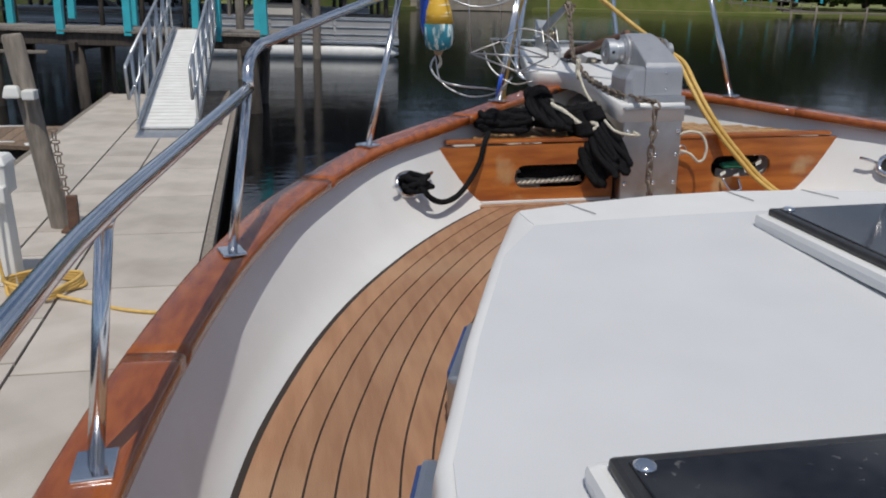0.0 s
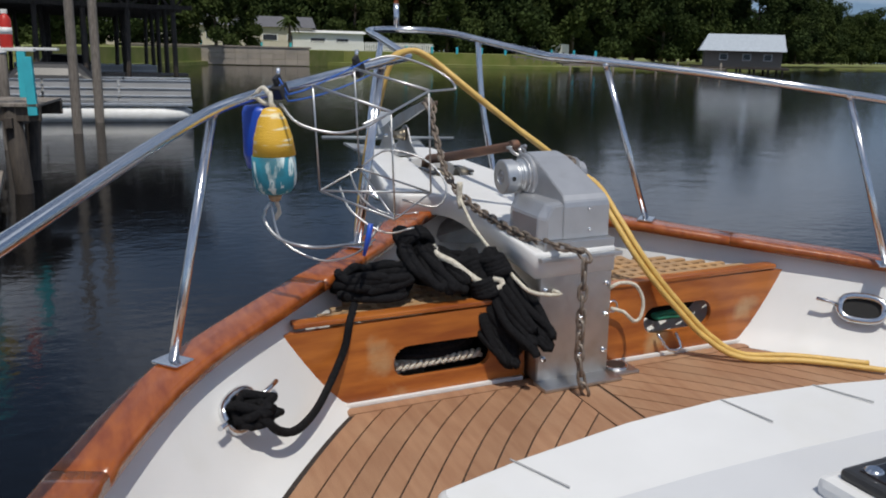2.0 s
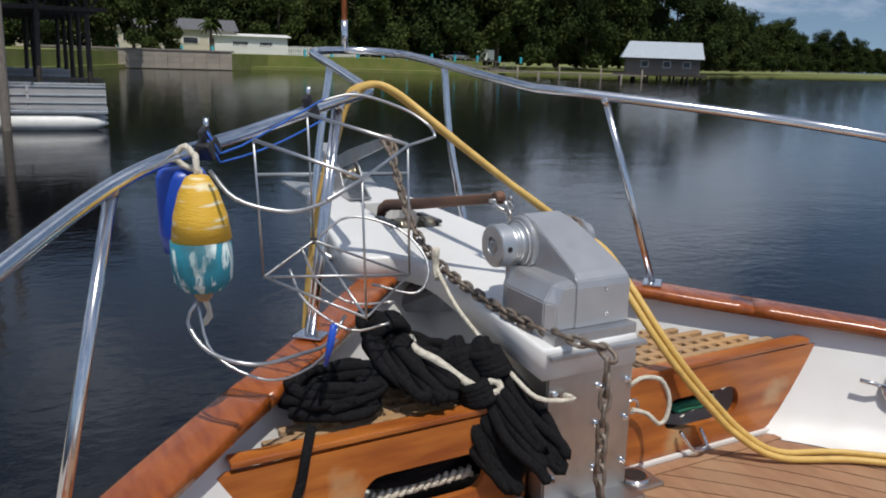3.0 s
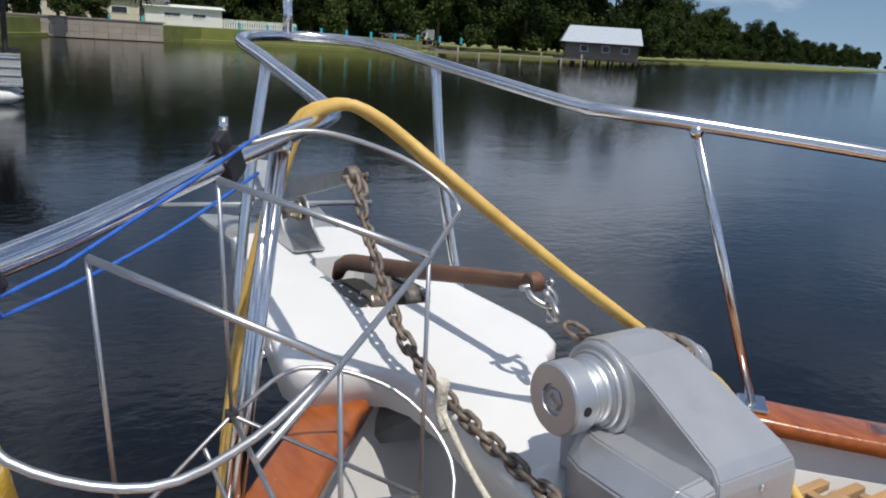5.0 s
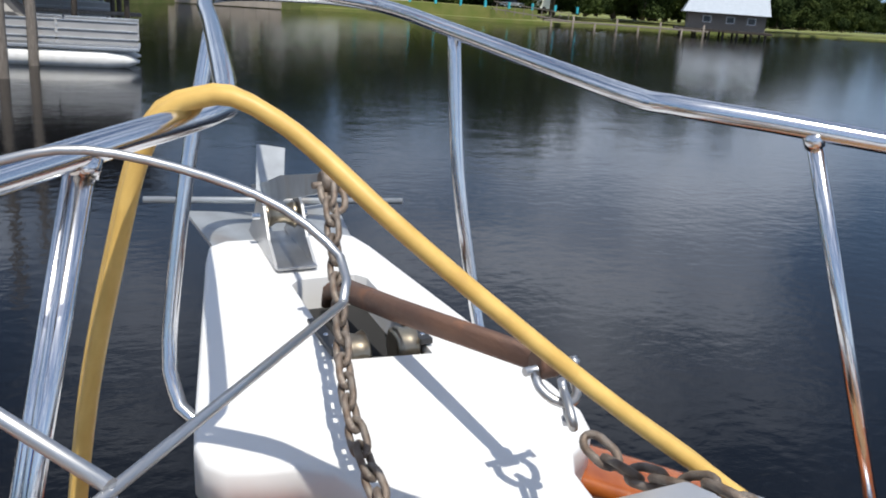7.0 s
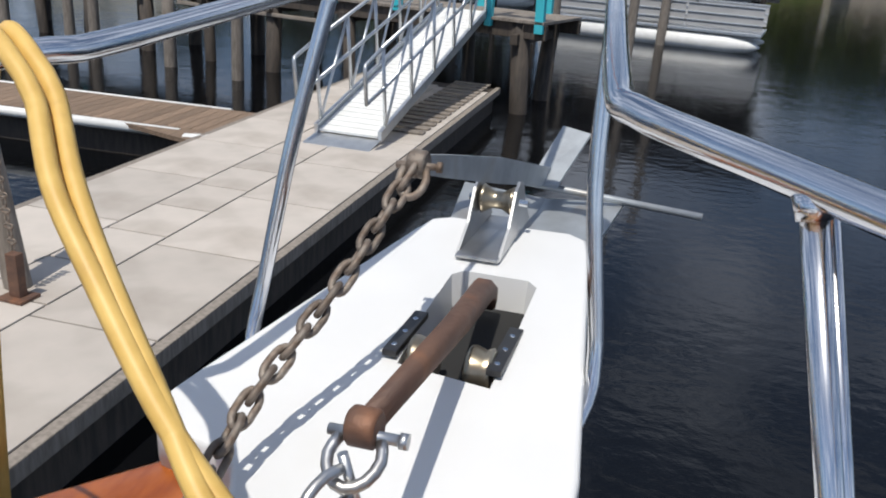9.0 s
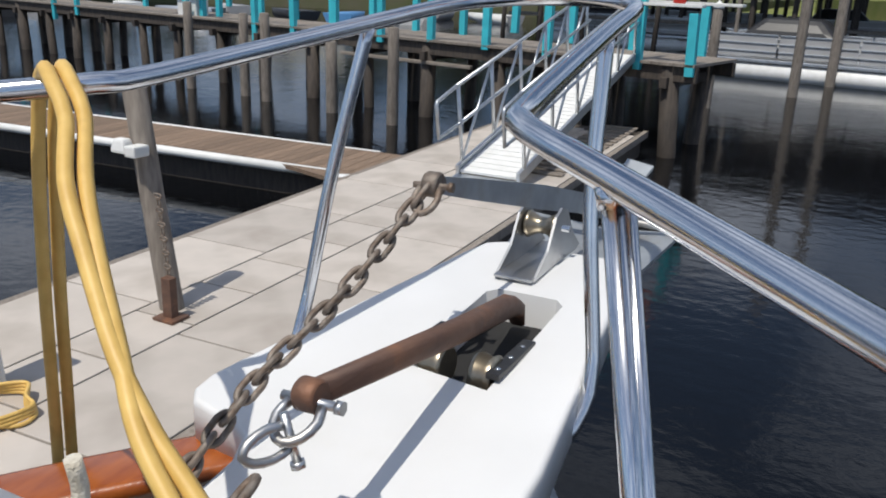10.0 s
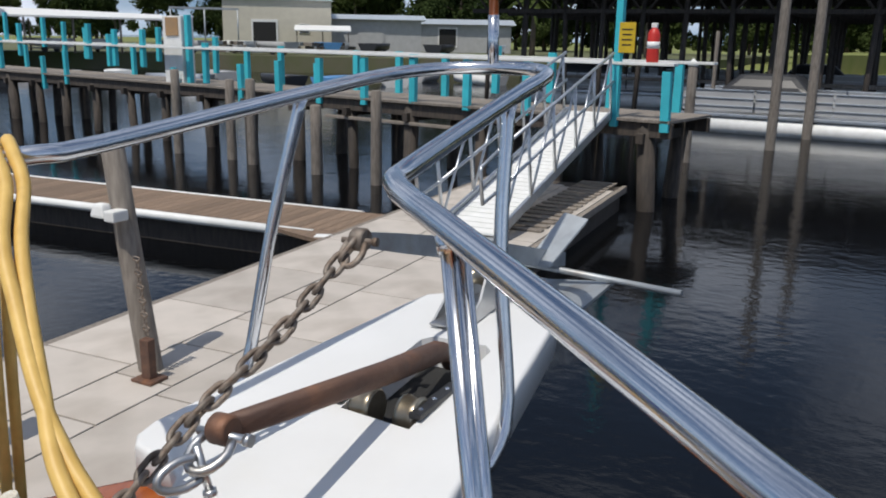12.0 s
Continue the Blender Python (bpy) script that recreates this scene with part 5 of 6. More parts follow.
for s in (-1, 1):
    part("stringer", box(BM(), (s * 0.36, GL / 2, 0.03), (0.045, GL, 0.12), 0.006), ALU, gang)
    for z in (0.95, 0.52):
        part("handrail", cyl(BM(), (s * 0.37, 0.1, z), (s * 0.37, GL, z), 0.021), ALU, gang)
    for k in range(6):
        y = 0.15 + k * (GL - 0.3) / 5
        part("post", cyl(BM(), (s * 0.37, y, 0.05), (s * 0.37, y, 0.95), 0.02), ALU, gang)
        if k < 5:
            part("brace", cyl(BM(), (s * 0.37, y, 0.08), (s * 0.37, y + (GL - 0.3) / 5, 0.95), 0.016), ALU, gang)
    part("end_loop", tube(BM(), [Vector((s * 0.37, 0.1, 0.95)), Vector((s * 0.37, -0.35, 0.93)), Vector((s * 0.37, -0.37, 0.90)), Vector((s * 0.37, -0.37, 0.54)), Vector((s * 0.37, 0.1, 0.52))], 0.02), ALU, gang)

# ---- fixed pier with turquoise posts ----
PY = 14.0
PIER = pose(-1.88, 12.32, 0.12, 0, 0, -10.5) @ pose(2.65, -PY, 0)
pier = thing("pier", "dark timber pier with white handrail and turquoise posts", "pier", PIER @ pose(0, PY, 0), kind="structure")
part("stringer", box(BM(), (-14.75, 0.06, -0.17), (24.2, 0.09, 0.22), 0.01), DARKWOOD, pier, "dark edge beam")
part("stringer", box(BM(), (-14.75, 1.55, -0.17), (24.2, 0.09, 0.22), 0.01), DARKWOOD, pier, "dark edge beam")
PB = finish(box(BM(), (0, 0, -0.03), (0.165, 1.7, 0.045), 0.004), "deck_board", TIMBER)
for k in range(140):
    ob = part("deck_board", PB, None, pier)
    ob.matrix_local = Matrix.Translation((-2.75 - 0.172 * k, 0.8, 0))
for yy in (0.0, 1.6):
    part("handrail", box(BM(), (-14.75, yy, 0.805), (24.2, 0.16, 0.045), 0.008), WHITEPAINT, pier, "white painted handrail")
for k in range(20):
    x = -2.75 - k * 1.22
    for yy, dx in ((0.02, 0.0), (1.6, 0.49)):
        if abs(x + 4.13) < 0.45 and yy < 1:
            continue
        part("rail_post", box(BM(), (x - dx, yy - 0.02, 0.335), (0.135, 0.10, 0.89), 0.008, pose(0, 0, 0, 0, random.uniform(-2, 2), 0)), TURQ, pier, "turquoise painted rail post")
for k in range(16):
    x = -3.1 - k * 1.55
    for yy in (0.12, 1.5):
        b = BM()
        cyl(b, (x + random.uniform(-.25, .25), yy, -3), (x, yy, -0.05), random.uniform(0.10, 0.15), None, 10)
        part("pile", b, DARKWOOD, pier, "dark wet pile")
    part("cross_beam", box(BM(), (x, 0.8, -0.30), (0.12, 1.8, 0.16), 0.01), DARKWOOD, pier)
part("low_beam", box(BM(), (-8.3, 0.0, -0.42), (3.2, 0.08, 0.06), 0.01), TIMBER, pier)
gp = thing("gate_post", "tall turquoise gate post at the gangway head", "post", PIER @ pose(-3.57, PY - 0.02, 0))
part("post", box(BM(), (0, 0, 1.0), (0.11, 0.10, 2.3), 0.008), TURQ, gp)
sg = thing("notice_sign", "yellow notice sign with unreadable dark lines", "sign", PIER @ pose(-3.42, PY - 0.07, 1.18))
part("board", box(BM(), (0, 0, 0), (0.26, 0.02, 0.44), 0.004), SIGNYELLOW, sg)
for k in range(4):
    part("text_bar", box(BM(), (0, -0.012, 0.12 - 0.075 * k), (0.17 - 0.02 * (k % 2), 0.004, 0.02)), CAULK, sg)
fe = thing("fire_extinguisher", "red fire extinguisher with a white band on the pier rail", "fire extinguisher", PIER @ pose(-3.05, PY + 0.05, 0.83))
part("cylinder", lathe(BM(), (0, 0, 0), (0, 0, 1), [(0, 0.085), (0.02, 0.09), (0.40, 0.09), (0.47, 0.06), (0.50, 0.03)], 16), RED, fe)
part("band", lathe(BM(), (0, 0, 0.20), (0, 0, 1), [(0, 0.092), (0.10, 0.092)], 16), WHITEPAINT, fe)
part("valve", box(BM(), (0, 0, 0.53), (0.09, 0.05, 0.07), 0.01), WHITEPAINT, fe)
kiosk = thing("pier_kiosk", "white electrical cabinet with a wooden panel on the pier", "cabinet", PIER @ pose(-15.2, PY + 0.35, 0))
part("cabinet_body", box(BM(), (0, 0, 0.75), (0.72, 0.35, 1.55), 0.02), WHITEPAINT, kiosk)
part("panel", box(BM(), (0.03, -0.19, 1.28), (0.48, 0.03, 0.42), 0.01), BAREWOOD, kiosk, "brown panel")
part("corner_post", box(BM(), (0.46, -0.05, 0.75), (0.13, 0.12, 1.6), 0.01), TURQ, kiosk)

for x, y, zt, r, mat, cap in ((-2.82, 18.4, 0.78, 0.105, TIMBER, True), (-1.45, 21.8, 4.2, 0.12, TIMBER, False), (-0.86, 25.0, 4.2, 0.13, TIMBER, False), (-6.93, 12.2, 0.35, 0.10, TIMBER, False), (-10.3, 12.9, 0.40, 0.10, TIMBER, False), (-12.7, 13.3, 0.5, 0.10, TIMBER, False), (-8.5, 12.6, 0.0, 0.11, TIMBER, False), (-3.7, 26.2, 1.6, 0.06, TIMBER, False), (-11.1, 13.2, 0.35, 0.10, TIMBER, False)):
    pile(x, y, zt, r, mat, "grey weathered mooring pile with a white cap" if cap else "grey weathered mooring pile in the water", cap=cap)

# ---- pontoon boat and covered slips ----
def pontoon(m, L=6.3):
    b = thing("pontoon_boat", "white panelled pontoon boat with silver tubes", "boat", m, group="moored pontoon boats")
    for y in (0, 1.9):
        part("pontoon_tube", lathe(BM(), (-L / 2, y, 0.20), (1, 0, 0), [(0, 0.26), (L * 0.86, 0.26), (L * 0.95, 0.18), (L, 0.03)], 18), WHITEPAINT, b, "white pontoon tube")
    part("deck", box(BM(), (0, 0.95, 0.52), (L, 2.3, 0.10), 0.02), ALU, b)
    for y in (-0.12, 2.02):
        for k in range(3):
            part("side_panel", box(BM(), (-L / 3 + k * L / 3, y, 0.94), (L / 3 - 0.06, 0.03, 0.62), 0.01), GREYWALL, b, "pale grey side panel")
            for z in (0.78, 1.0, 1.24):
                part("panel_rail", box(BM(), (-L / 3 + k * L / 3, y - 0.025, z), (L / 3 - 0.05, 0.03, 0.04), 0.006), ALU, b)
    part("cover", box(BM(), (-0.9, 0.95, 1.45), (2.6, 1.7, 0.5), 0.18, None, 0.6), RUBBER, b, "black canvas cover")
    return b


pb = pontoon(pose(-1.3, 25.3, WATER_Z, 0, 0, -6))
clone(pb, pose(-9.5, 34.0, WATER_Z, 0, 0, 0))
clone(pb, pose(-1.0, 41.5, WATER_Z, 0, 0, 4))
clone(pb, pose(-8.0, 43.5, WATER_Z, 0, 0, -6))
shed = thing("boat_shed", "dark open boat shed on pilings over the slips", "boat shed", pose(-4.0, 31.5, 0))
for i in range(11):
    for j in range(5):
        b = BM()
        cyl(b, (-9.5 + 1.55 * i + random.uniform(-.2, .2), j * 3.6 + random.uniform(-.4, .4), -3.0), (-9.5 + 1.55 * i, j * 3.6, 3.3), 0.10, 0.09, 8)
        part("shed_post", b, DARKWOOD, shed, "dark shed post")
    for s in (-1, 1):
        part("knee_brace", cyl(BM(), (-9.5 + 1.55 * i, 0, 2.2), (-9.5 + 1.55 * i + s * 0.7, 0, 3.1), 0.05), DARKWOOD, shed)
for j in range(5):
    part("low_tie", box(BM(), (-1.8, j * 3.6, 2.35), (17.0, 0.12, 0.16), 0.01), DARKWOOD, shed)
    part("beam", box(BM(), (-1.8, j * 3.6, 3.25), (17.0, 0.22, 0.32), 0.01), DARKWOOD, shed)
part("roof", prism(BM(), [(-11, -1.5), (7.2, -1.5), (7.2, 17), (-11, 17)], 3.42, 3.52), ROOFDARK, shed, "dark low roof")
part("walkway", box(BM(), (-1.8, 2.5, -0.2), (17, 0.9, 0.12), 0.01), TIMBER, shed)

# ---- land and buildings ----
FRAME[0] = SHORE
def slab_land(name, outline, z, mat, label):
    return solid(name, prism(BM(), outline, -3.0, z), mat, label, "ground", kind="structure")


slab_land("ground", [(-400, 36), (-62, 39), (-38, 51), (-14, 60), (-9, 62), (6.0, 98), (17.5, 98), (17.6, 104), (33, 106), (55, 104), (66, 112), (96, 118), (140, 150), (220, 170), (520, 330), (520, 900), (-400, 900)], -0.9, GRASS, "green grassy river bank")
slab_land("bank", [(5.8, 99.2), (17.3, 99.2), (24, 109), (48, 109), (60, 118), (60, 300), (-9, 300), (-9, 64)], 0.55, GRASS, "mown green lawn above the river")
wallx = thing("seawall", "tan concrete block seawall at the water", "seawall", pose(4.6, 97.4, WATER_Z), kind="structure")
for k in range(-5, 9):
    for j in range(3):
        part("block", box(BM(), (0.6 + k * 1.42, 0.3, 0.4 + j * 0.66), (1.40, 0.6, 0.64), 0.02), SEAWALL, wallx)
part("coping", box(BM(), (2.9, 0.3, 2.12), (20.0, 0.8, 0.16), 0.02), TIMBER, wallx, "dark timber coping")


def house(m, sx, sy, h, wall, roof, label, windows, rise=1.6, overhang=0.5):
    hs = thing("house", label, "house", m, group="")
    part("wall", box(BM(), (0, 0, h / 2), (sx, sy, h), 0.02), wall, hs)
    b = BM()
    o = overhang
    loft(b, [[(-sx / 2 - o, -sy / 2 - o, h), (-sx / 2 - o, 0, h + rise), (-sx / 2 - o, sy / 2 + o, h), (-sx / 2 - o, 0, h - 0.02)], [(sx / 2 + o, -sy / 2 - o, h), (sx / 2 + o, 0, h + rise), (sx / 2 + o, sy / 2 + o, h), (sx / 2 + o, 0, h - 0.02)]], True, False)
    part("roof", b, roof, hs)
    for wx, wz, ww, wh, kind in windows:
        w = part("door" if kind else "window", box(BM(), (wx, -sy / 2 - 0.02, wz), (ww, 0.08, wh), 0.01), WHITEPAINT if kind != 2 else GREYWALL, hs)
        # kind 1 is an open doorway, its inner shade painted as a black sheet
        part("pane", box(BM(), (wx, -sy / 2 - 0.05, wz), (ww * 0.86, 0.06, wh * 0.84), 0.005), DARKGLASS if kind == 0 else (SHADE_BLACK if kind == 1 else GREYWALL), w)
    return hs


house(pose(13.5, 124, 0.5, 0, 0, -4), 17, 9, 3.0, WALLPAINT, ROOFDARK, "long low cream house with dark shingle roof", [(6.0, 1.6, 2.2, 0.9, 0), (2.6, 1.6, 2.2, 0.9, 0), (-5.5, 1.7, 1.2, 1.0, 0)])
house(pose(0.5, 125, 0.5, 0, 0, -4), 12, 8, 3.0, WALLPAINT, ROOFDARK, "cream wing of the low house with dark shingle roof", [(2.0, 1.6, 1.4, 0.9, 0), (-3.0, 1.6, 1.4, 0.9, 0)])
house(pose(24.0, 121, 0.5, 0, 0, -4), 10, 6, 2.4, WHITEPAINT, WHITEPAINT, "white flat annex beside the cream house", [(-1.5, 1.3, 2.4, 0.8, 0), (2.0, 1.3, 2.0, 0.8, 0)], 0.4)
fence = thing("picket_fence", "white picket fence along the lawn", "fence", pose(20.5, 116, 0.55, 0, 0, 0))
for k in range(56):
    part("picket", box(BM(), (k * 0.33, 0, 0.62), (0.20, 0.04, 1.24), 0.01), WHITEPAINT, fence)
for z in (0.3, 0.95):
    part("fence_rail", box(BM(), (9.2, 0.04, z), (18.6, 0.05, 0.10), 0.005), WHITEPAINT, fence)
for k in range(14):
    solid("bollard", box(BM(), (0, 0, 0.45), (0.28, 0.28, 0.9), 0.03), TURQ, "turquoise post on the lawn edge", "post", pose(5.5 + 3.6 * k + (8 if k > 3 else 0), 104.5 + 0.15 * k, 0.5), "lawn posts")
boath = thing("boathouse", "grey timber boathouse on piles with a metal roof", "boathouse", pose(77.3, 96.0, 0, 0, 0, -34))
part("wall", box(BM(), (0, 0, 0.95), (10.0, 6.0, 2.3), 0.02), TIMBER, boath)
part("platform", box(BM(), (-0.3, -0.2, -0.35), (12.5, 7.5, 0.3), 0.02), DARKWOOD, boath)
b = BM()
loft(b, [[(-5.8, -4.2, 1.9), (-4.6, 0, 4.2), (-5.8, 4.2, 1.9), (-5.5, 0, 1.9)], [(5.4, -4.2, 1.9), (5.4, 0, 4.2), (5.4, 4.2, 1.9), (5.4, 0, 1.9)]], True, False)
part("roof", b, ROOFMETAL, boath, "pale metal roof")
for k in range(7):
    for y in (-3.2, 3.0):
        part("pile", cyl(BM(), (-5.6 + 1.8 * k, y, -3), (-5.6 + 1.8 * k, y, -0.3), 0.16, None, 8), DARKWOOD, boath)
for x in (-2.5, 0.5, 3.2):
    w = part("window", box(BM(), (x, -3.03, 1.1), (1.1, 0.08, 0.9), 0.01), WHITEPAINT, boath)
    part("pane", box(BM(), (x, -3.06, 1.1), (0.9, 0.06, 0.7)), DARKGLASS, w)
part("sign_board", box(BM(), (5.04, 0.2, 1.9), (0.06, 2.4, 0.6), 0.01), WALLPAINT, boath)
jet = thing("jetty", "low grey timber jetty by the boathouse", "jetty", pose(63, 98, 0, 0, 0, -20), kind="structure")
part("deck", box(BM(), (0, 0, -0.55), (22, 1.6, 0.2), 0.01), TIMBER, jet)
for k in range(8):
    part("post", cyl(BM(), (-10 + 2.9 * k, -0.7, -3), (-10 + 2.9 * k, -0.7, 0.25 if k % 2 else -0.4), 0.13, None, 8), TIMBER, jet)
ramp = thing("shore_ramp", "timber railed ramp down the bank to the jetty", "ramp", pose(53, 106, 0, 0, 0, -16), kind="structure")
part("deck", box(BM(), (0, 0, -0.1), (11, 1.6, 0.16), 0.01, pose(0, 0, 0, 0, 5, 0)), TIMBER, ramp)
for k in range(9):
    part("post", box(BM(), (-5 + 1.25 * k, -0.75, 0.45 - 0.1 * k), (0.1, 0.1, 1.2), 0.01), TIMBER, ramp)
part("rail", box(BM(), (0, -0.75, 0.85), (11, 0.06, 0.1), 0.01, pose(0, 0, 0, 0, 5, 0)), TIMBER, ramp)


def car(m, mat, label):
    c = thing("car", label, "car", m)
    part("body", box(BM(), (0, 0, 0.62), (4.4, 1.8, 0.62), 0.16), mat, c)
    part("cabin", box(BM(), (-0.2, 0, 1.18), (2.5, 1.6, 0.62), 0.12, None, 0.78), DARKGLASS, c)
    part("roof", box(BM(), (-0.2, 0, 1.48), (1.9, 1.25, 0.06), 0.02), mat, c)
    for sx in (-1.35, 1.35):
        for sy in (-0.85, 0.85):
            w = part("wheel", lathe(BM(), (sx, sy - 0.1, 0.33), (0, 1, 0), [(0, 0.24), (0.03, 0.33), (0.17, 0.33), (0.2, 0.24)], 16), RUBBER, c)
            part("rim", lathe(BM(), (sx, sy - 0.12 if sy < 0 else sy + 0.1, 0.33), (0, 1, 0), [(0, 0.18), (0.02, 0.2)], 12), ALU, w)
    return c


car(pose(62.5, 133, 0.52, 0, 0, -10), CARPAINT, "silver parked car on the lawn")
van = thing("trailer", "white box trailer parked on the lawn", "trailer", pose(67.5, 132, 0.52, 0, 0, -15))
part("box", box(BM(), (0, 0, 1.1), (3.0, 2.0, 1.7), 0.06), WHITEPAINT, van)
for sx in (-0.5, 0.5):
    part("wheel", lathe(BM(), (sx, -1.05, 0.3), (0, 1, 0), [(0, 0.2), (0.03, 0.3), (0.17, 0.3)], 14), RUBBER, van)

# yard behind the pier
FRAME[0] = AWAY
def yard(b, D, z=-0.15):
    """A place on the yard by its bearing and distance, turned to the water."""
    b -= 3.2
    return pose(0.9 + D * math.sin(radians(b)), -0.2 + D * math.cos(radians(b)), z, 0, 0, -b)


slab_land("yard", [(-110, 38), (-60, 36), (-38, 48), (-12, 59), (-12, 120), (-110, 120)], -0.15, YARDSOIL, "worn grass and gravel boat yard")
house(yard(-35.2, 78), 9.0, 8, 4.3, WALLPAINT, ROOFMETAL, "cream workshop with a dark doorway", [(-1.1, 1.35, 2.2, 2.7, 1), (2.2, 2.0, 0.9, 0.8, 0)], 0.3, 0.2)
house(yard(-28.8, 80), 8.0, 8, 2.9, GREYWALL, ROOFMETAL, "grey metal workshop with a roller door", [(-0.4, 1.15, 2.3, 2.2, 2)], 0.5)
house(yard(-24.0, 92), 13, 8, 2.8, GREYWALL, ROOFMETAL, "long grey metal shed behind the yard", [(0, 1.5, 2.0, 2.0, 1)], 0.6)
house(yard(-54.5, 66), 5, 8, 4.0, GREYWALL, ROOFMETAL, "grey metal shed by the water", [(0, 1.5, 1.2, 2.0, 1)], 0.5)
lean = thing("carport", "open carport with a long pale metal roof", "carport", yard(-47.6, 66))
b = BM()
loft(b, [[(-6.2, -4, 2.30), (-6.2, 4, 3.0), (-6.2, 4, 3.1), (-6.2, -4, 2.42)], [(6.2, -4, 2.25), (6.2, 4, 2.7), (6.2, 4, 2.8), (6.2, -4, 2.37)]], True, False)
part("roof", b, WHITEPAINT, lean, "pale metal roof")
for k in range(5):
    for y in (-3.6, 3.6):
        part("post", cyl(BM(), (-5.9 + 2.95 * k, y, 0), (-5.9 + 2.95 * k, y, 2.3), 0.07, None, 8), TIMBER, lean)
aw = thing("awning", "white metal awning beside the workshop", "awning", yard(-32.3, 72))
part("canopy", box(BM(), (0, 0, 2.05), (4.6, 2.6, 0.12), 0.02, pose(0, 0, 0, 9, 0, 0)), WHITEPAINT, aw)
for k in range(3):
    part("post", cyl(BM(), (-2.1 + 2.1 * k, -1.0, 0), (-2.1 + 2.1 * k, -1.0, 1.95), 0.05, None, 8), TIMBER, aw)
frame_ = thing("steel_frame", "open steel gantry frame on the yard", "gantry", yard(-39.8, 72))
for x in (-2.6, 0, 2.6):
    part("post", cyl(BM(), (x, 0, 0), (x, 0, 3.4), 0.06, None, 8), GALV, frame_)
part("beam", box(BM(), (0, 0, 3.4), (5.4, 0.12, 0.16), 0.01), GALV, frame_)
lumber = random.Random(9)
for k in range(26):
    ob = thing("scrap_stack", "heap of grey scrap and boat gear on the yard", "scrap", yard(-41 + 0.42 * k, 64 + lumber.uniform(0, 4)), group="scrap on the yard")
    for q in range(3):
        part("piece", box(BM(), (lumber.uniform(-.4, .4), 0, 0.25 + 0.28 * q), (lumber.uniform(.3, .9), lumber.uniform(.3, .7), 0.26), 0.02, pose(0, 0, 0, 0, 0, lumber.uniform(-40, 40))), lumber.choice((GALV, DARKWOOD, GREYWALL, RUBBER, TIMBER)), ob)
rr = random.Random(4)
for k in range(20):
    mt = rr.choice((WHITEPAINT, GREYWALL, SKYBLUE_TARP, RUBBER, RUBBER, ALU))
    bt = thing("stored_boat", {"white_paint": "white small boat lying by the yard", "grey_metal_wall": "grey small boat lying by the yard", "blue_tarp": "small boat under a blue tarpaulin", "black_plastic": "small boat under a black cover", "aluminium": "aluminium skiff lying by the yard"}[mt.name], "boat", yard(-52 + 3.4 * (k % 10) + rr.uniform(-.8, .8), 63 + rr.uniform(0, 6) if k < 10 else 44 + rr.uniform(0, 8), -0.15 if k < 10 else WATER_Z - 0.45) @ pose(0, 0, 0, 0, 0, rr.uniform(30, 150)), group="boats lying by the yard")
    b = BM()
    loft(b, [[(-1.9 + 3.8 * t, -0.8 * (1 - t ** 3), 0.95), (-1.9 + 3.8 * t, -0.5 * (1 - t ** 3), 0.35 + 0.3 * t ** 3), (-1.9 + 3.8 * t, 0.5 * (1 - t ** 3), 0.35 + 0.3 * t ** 3), (-1.9 + 3.8 * t, 0.8 * (1 - t ** 3), 0.95)] for t in (0, 0.3, 0.6, 0.8, 0.93)], True)
    part("hull", b, mt, bt)
    part("trailer_frame", box(BM(), (0, 0, 0.27), (3.4, 0.9, 0.08), 0.01), GALV, bt)
    for sy in (-0.6, 0.6):
        part("wheel", lathe(BM(), (-0.5, sy - .08, 0.24), (0, 1, 0), [(0, 0.18), (0.03, 0.24), (0.14, 0.24)], 12), RUBBER, bt)

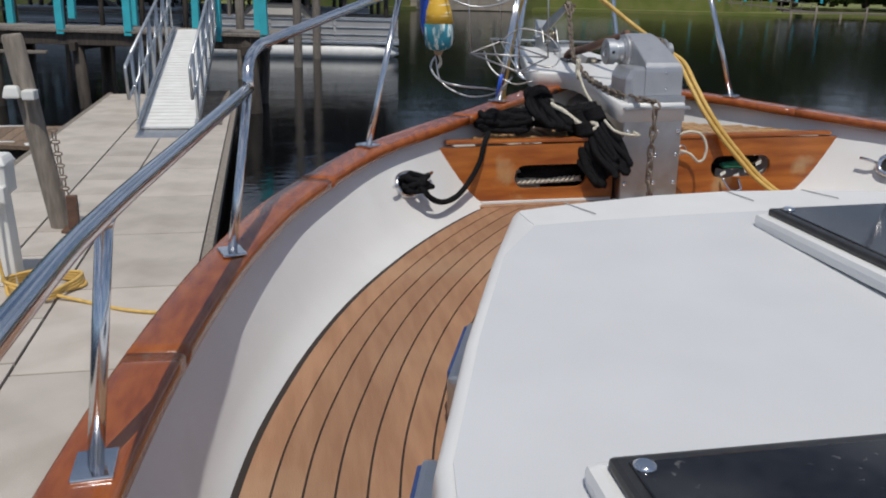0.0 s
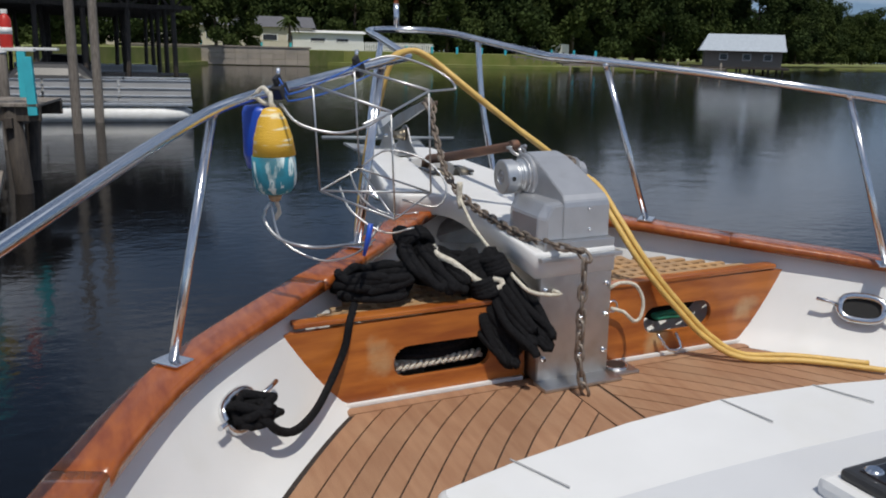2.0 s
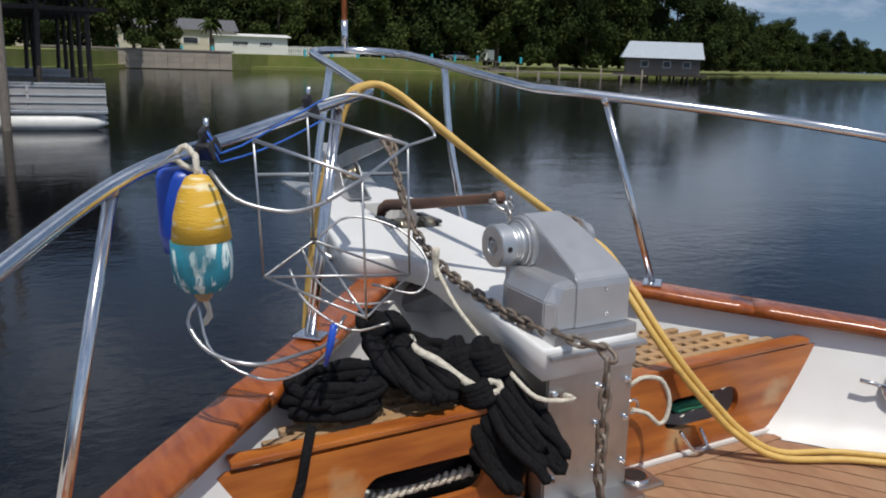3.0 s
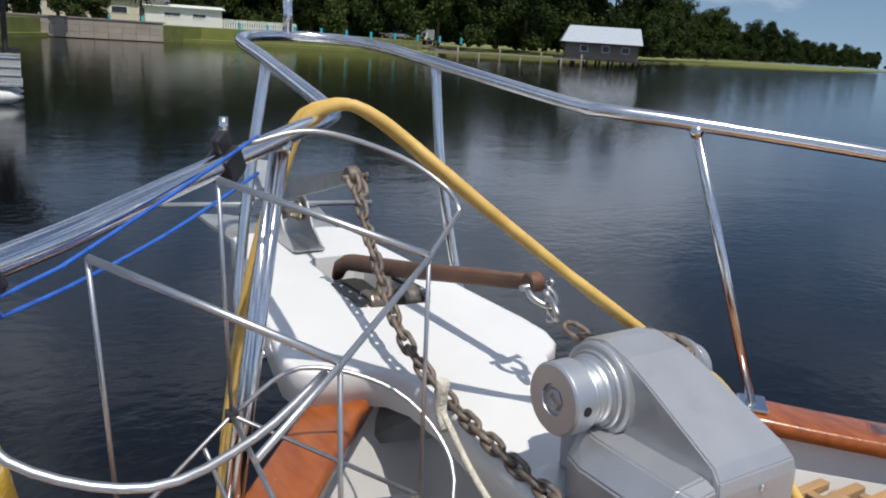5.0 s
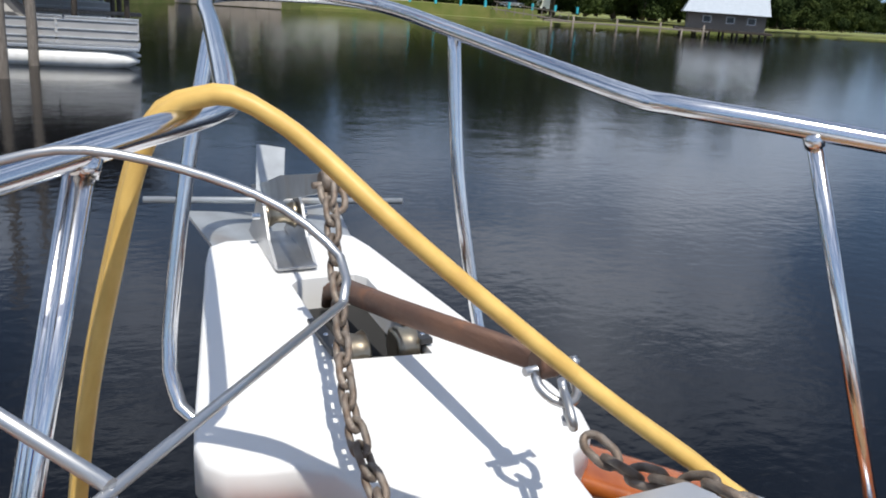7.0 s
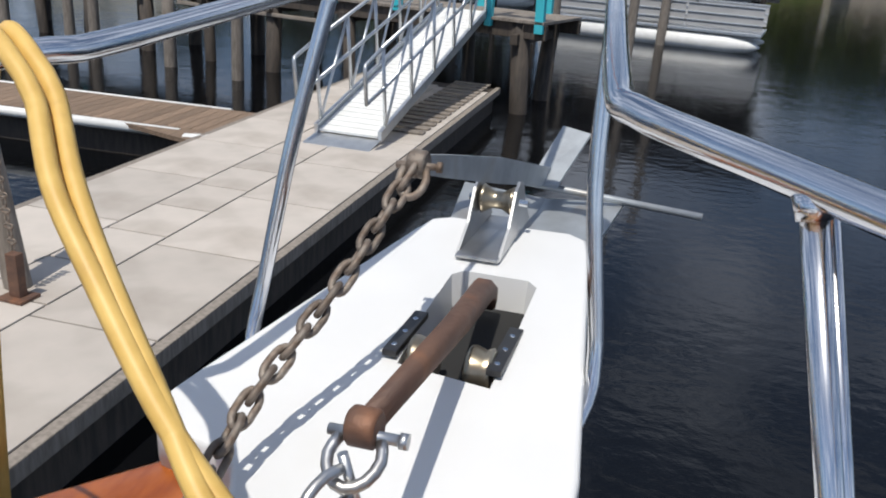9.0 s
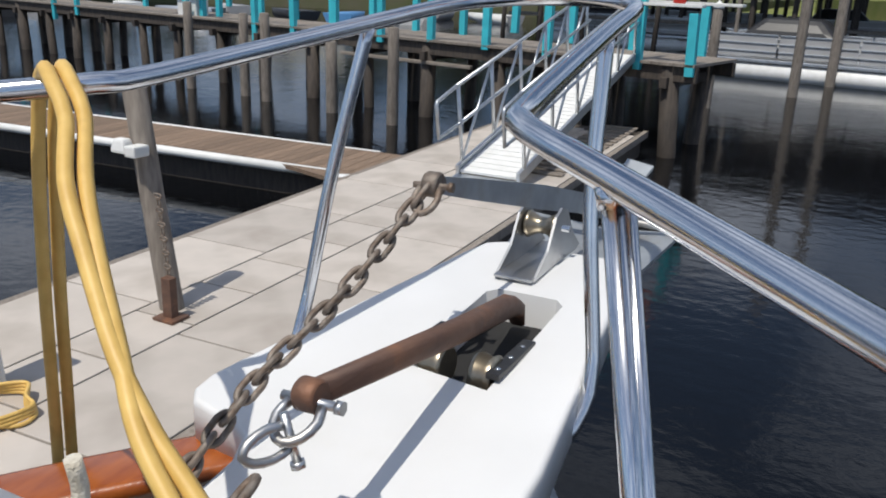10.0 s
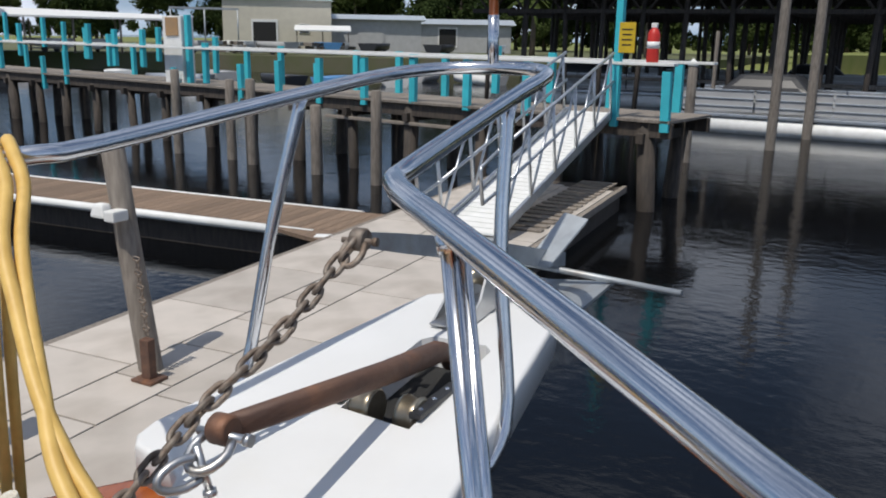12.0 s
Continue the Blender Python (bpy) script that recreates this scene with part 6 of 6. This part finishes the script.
# ---- trees ----
FRAME[0] = SHORE
def tree(m, h, spread, seed, leaf, clumps=900, size=0.35, name="tree", label="tall leafy green tree on the river bank", bare=0.10):
    rnd = random.Random(seed)
    t = thing(name, label, "tree", m, group="bank trees")
    b = BM()
    lathe(b, (0, 0, -0.5), (rnd.uniform(-.04, .04), rnd.uniform(-.04, .04), 1), [(0, h * 0.026), (h * 0.25, h * 0.018), (h * 0.6, h * 0.012), (h * 0.92, h * 0.004)], 8)
    limbs = []
    for k in range(9):
        a, z = rnd.uniform(0, 6.28), h * rnd.uniform(bare + 0.05, 0.85)
        L = spread * rnd.uniform(0.45, 0.95) * (1.1 - z / h)
        e = Vector((math.cos(a) * L, math.sin(a) * L, z + L * 0.45))
        cyl(b, (0, 0, z), e, h * 0.007, h * 0.002, 5)
        limbs.append(e)
    part("trunk", b, BARK, t)
    verts, faces = [], []
    nodes = [(e, spread * rnd.uniform(0.25, 0.45)) for e in limbs] + [(Vector((rnd.gauss(0, spread * .3), rnd.gauss(0, spread * .3), h * rnd.uniform(bare + .1, 0.98))), spread * rnd.uniform(0.22, 0.42)) for _ in range(9)] + [(Vector((rnd.gauss(0, spread * .45), rnd.gauss(0, spread * .45), h * rnd.uniform(0.04, 0.3))), spread * rnd.uniform(0.25, 0.4)) for _ in range(5)]
    for _ in range(clumps):
        c, r = nodes[rnd.randrange(len(nodes))]
        d = Vector((rnd.gauss(0, 1), rnd.gauss(0, 1), rnd.gauss(0, 0.8)))
        d = d.normalized() * r * (rnd.random() ** 0.4)
        p = c + d
        if p.z < 0.2:
            p.z = rnd.uniform(0.2, 2.0)
        s = size * rnd.uniform(0.6, 1.5)
        u = Vector((rnd.gauss(0, 1), rnd.gauss(0, 1), rnd.gauss(0, 1))).normalized()
        v = u.orthogonal().normalized()
        w = u.cross(v)
        i = len(verts)
        verts += [p + v * s, p + w * s * 0.7 + u * s * 0.2, p - v * s, p - w * s * 0.7 + u * s * 0.2]
        faces.append((i, i + 1, i + 2, i + 3))
    me = bpy.data.meshes.new("crown")
    me.from_pydata([tuple(v) for v in verts], [], faces)
    me.materials.append(leaf)
    part("crown", me, leaf, t)
    return t


protos = [tree(pose(-6, 150, 0.5), 17, 6.5, 1, LEAF, 9000, 0.27), tree(pose(6, 148, 0.5), 15, 6.0, 2, LEAF2, 8500, 0.26), tree(pose(15, 152, 0.5), 19, 7.0, 3, LEAF, 9500, 0.28), tree(pose(24, 145, 0.5), 14, 5.0, 4, LEAF2, 8000, 0.25)]
rt = random.Random(11)
spots = []
for k in range(64):
    x = 26 + k * 1.55 + rt.uniform(-1, 1)
    spots.append((x, 139 + rt.uniform(-8, 26) + max(0, x - 70) * 0.25, rt.uniform(0.8, 1.25)))
for k in range(24):
    spots.append((-30 + k * 2.6, 158 + rt.uniform(0, 14), rt.uniform(0.8, 1.2)))
for k in range(34):
    x = 100 + k * 5.5
    spots.append((x + rt.uniform(-2, 2), 175 + (x - 100) * 0.62 + rt.uniform(-6, 22), rt.uniform(0.9, 1.3) * max(0.55, 1.1 - k * 0.018)))
for k in range(26):
    spots.append((-95 + k * 4.2 + rt.uniform(-1.5, 1.5), 98 + rt.uniform(0, 16), rt.uniform(0.5, 0.85)))
for k in range(26):
    spots.append((-205 + k * 4.4 + rt.uniform(-1.5, 1.5), 100 + rt.uniform(0, 20), rt.uniform(0.55, 0.9)))
for k in range(8, 16):
    spots.append((-120 + k * 5, 90 + rt.uniform(0, 20), 0.8))
for k in range(90):
    b = radians(41.0 + 14.5 * k / 89)
    d = 175 + 2.6 * k + rt.uniform(0, 40)
    spots.append((d * math.sin(b), d * math.cos(b), (0.92 - 0.0055 * k) * rt.uniform(0.75, 1.1)))
for k in range(22):
    spots.append((-16 + 2.6 * k + rt.uniform(-1, 1), 142 + rt.uniform(0, 8), rt.uniform(0.7, 1.05)))
for i, (x, y, sc) in enumerate(spots):
    clone(protos[rt.randrange(4)], pose(x, y, 0.3, 0, 0, rt.uniform(0, 360)), sc)


def palm(m, h, seed):
    rnd = random.Random(seed)
    t = thing("palm_tree", "palm tree with a round head of fronds", "palm", m, group="palms")
    part("trunk", lathe(BM(), (0, 0, -0.3), (0.02, 0, 1), [(0, 0.24), (h * 0.5, 0.17), (h, 0.15)], 10), BARK, t)
    for k in range(22):
        a, el = rnd.uniform(0, 6.28), rnd.uniform(-0.7, 1.1)
        b = BM()
        prev = None
        for i in range(6):
            u = i / 5
            r = 1.7 * u
            p = Vector((math.cos(a) * r * math.cos(el), math.sin(a) * r * math.cos(el), h + 1.4 * u * math.sin(el) - 0.8 * u * u))
            sd = Vector((-math.sin(a), math.cos(a), -0.3)) * (0.34 * math.sin(math.pi * min(0.97, u + 0.08)))
            cur = (b.verts.new(p - sd), b.verts.new(p + Vector((0, 0, 0.05))), b.verts.new(p + sd + Vector((0, 0, -0.1))))
            if prev:
                b.faces.new((prev[0], cur[0], cur[1], prev[1]))
                b.faces.new((prev[1], cur[1], cur[2], prev[2]))
            prev = cur
        part("frond", b, LEAF2, t)
    return t


pa = palm(pose(9.0, 112, 0.5), 4.2, 1)
clone(pa, pose(17.5, 113, 0.3, 0, 0, 80))
clone(pa, pose(-33, 72, -0.9, 0, 0, 30), 1.4)
clone(pa, pose(-24, 78, -0.9, 0, 0, 130), 1.4)
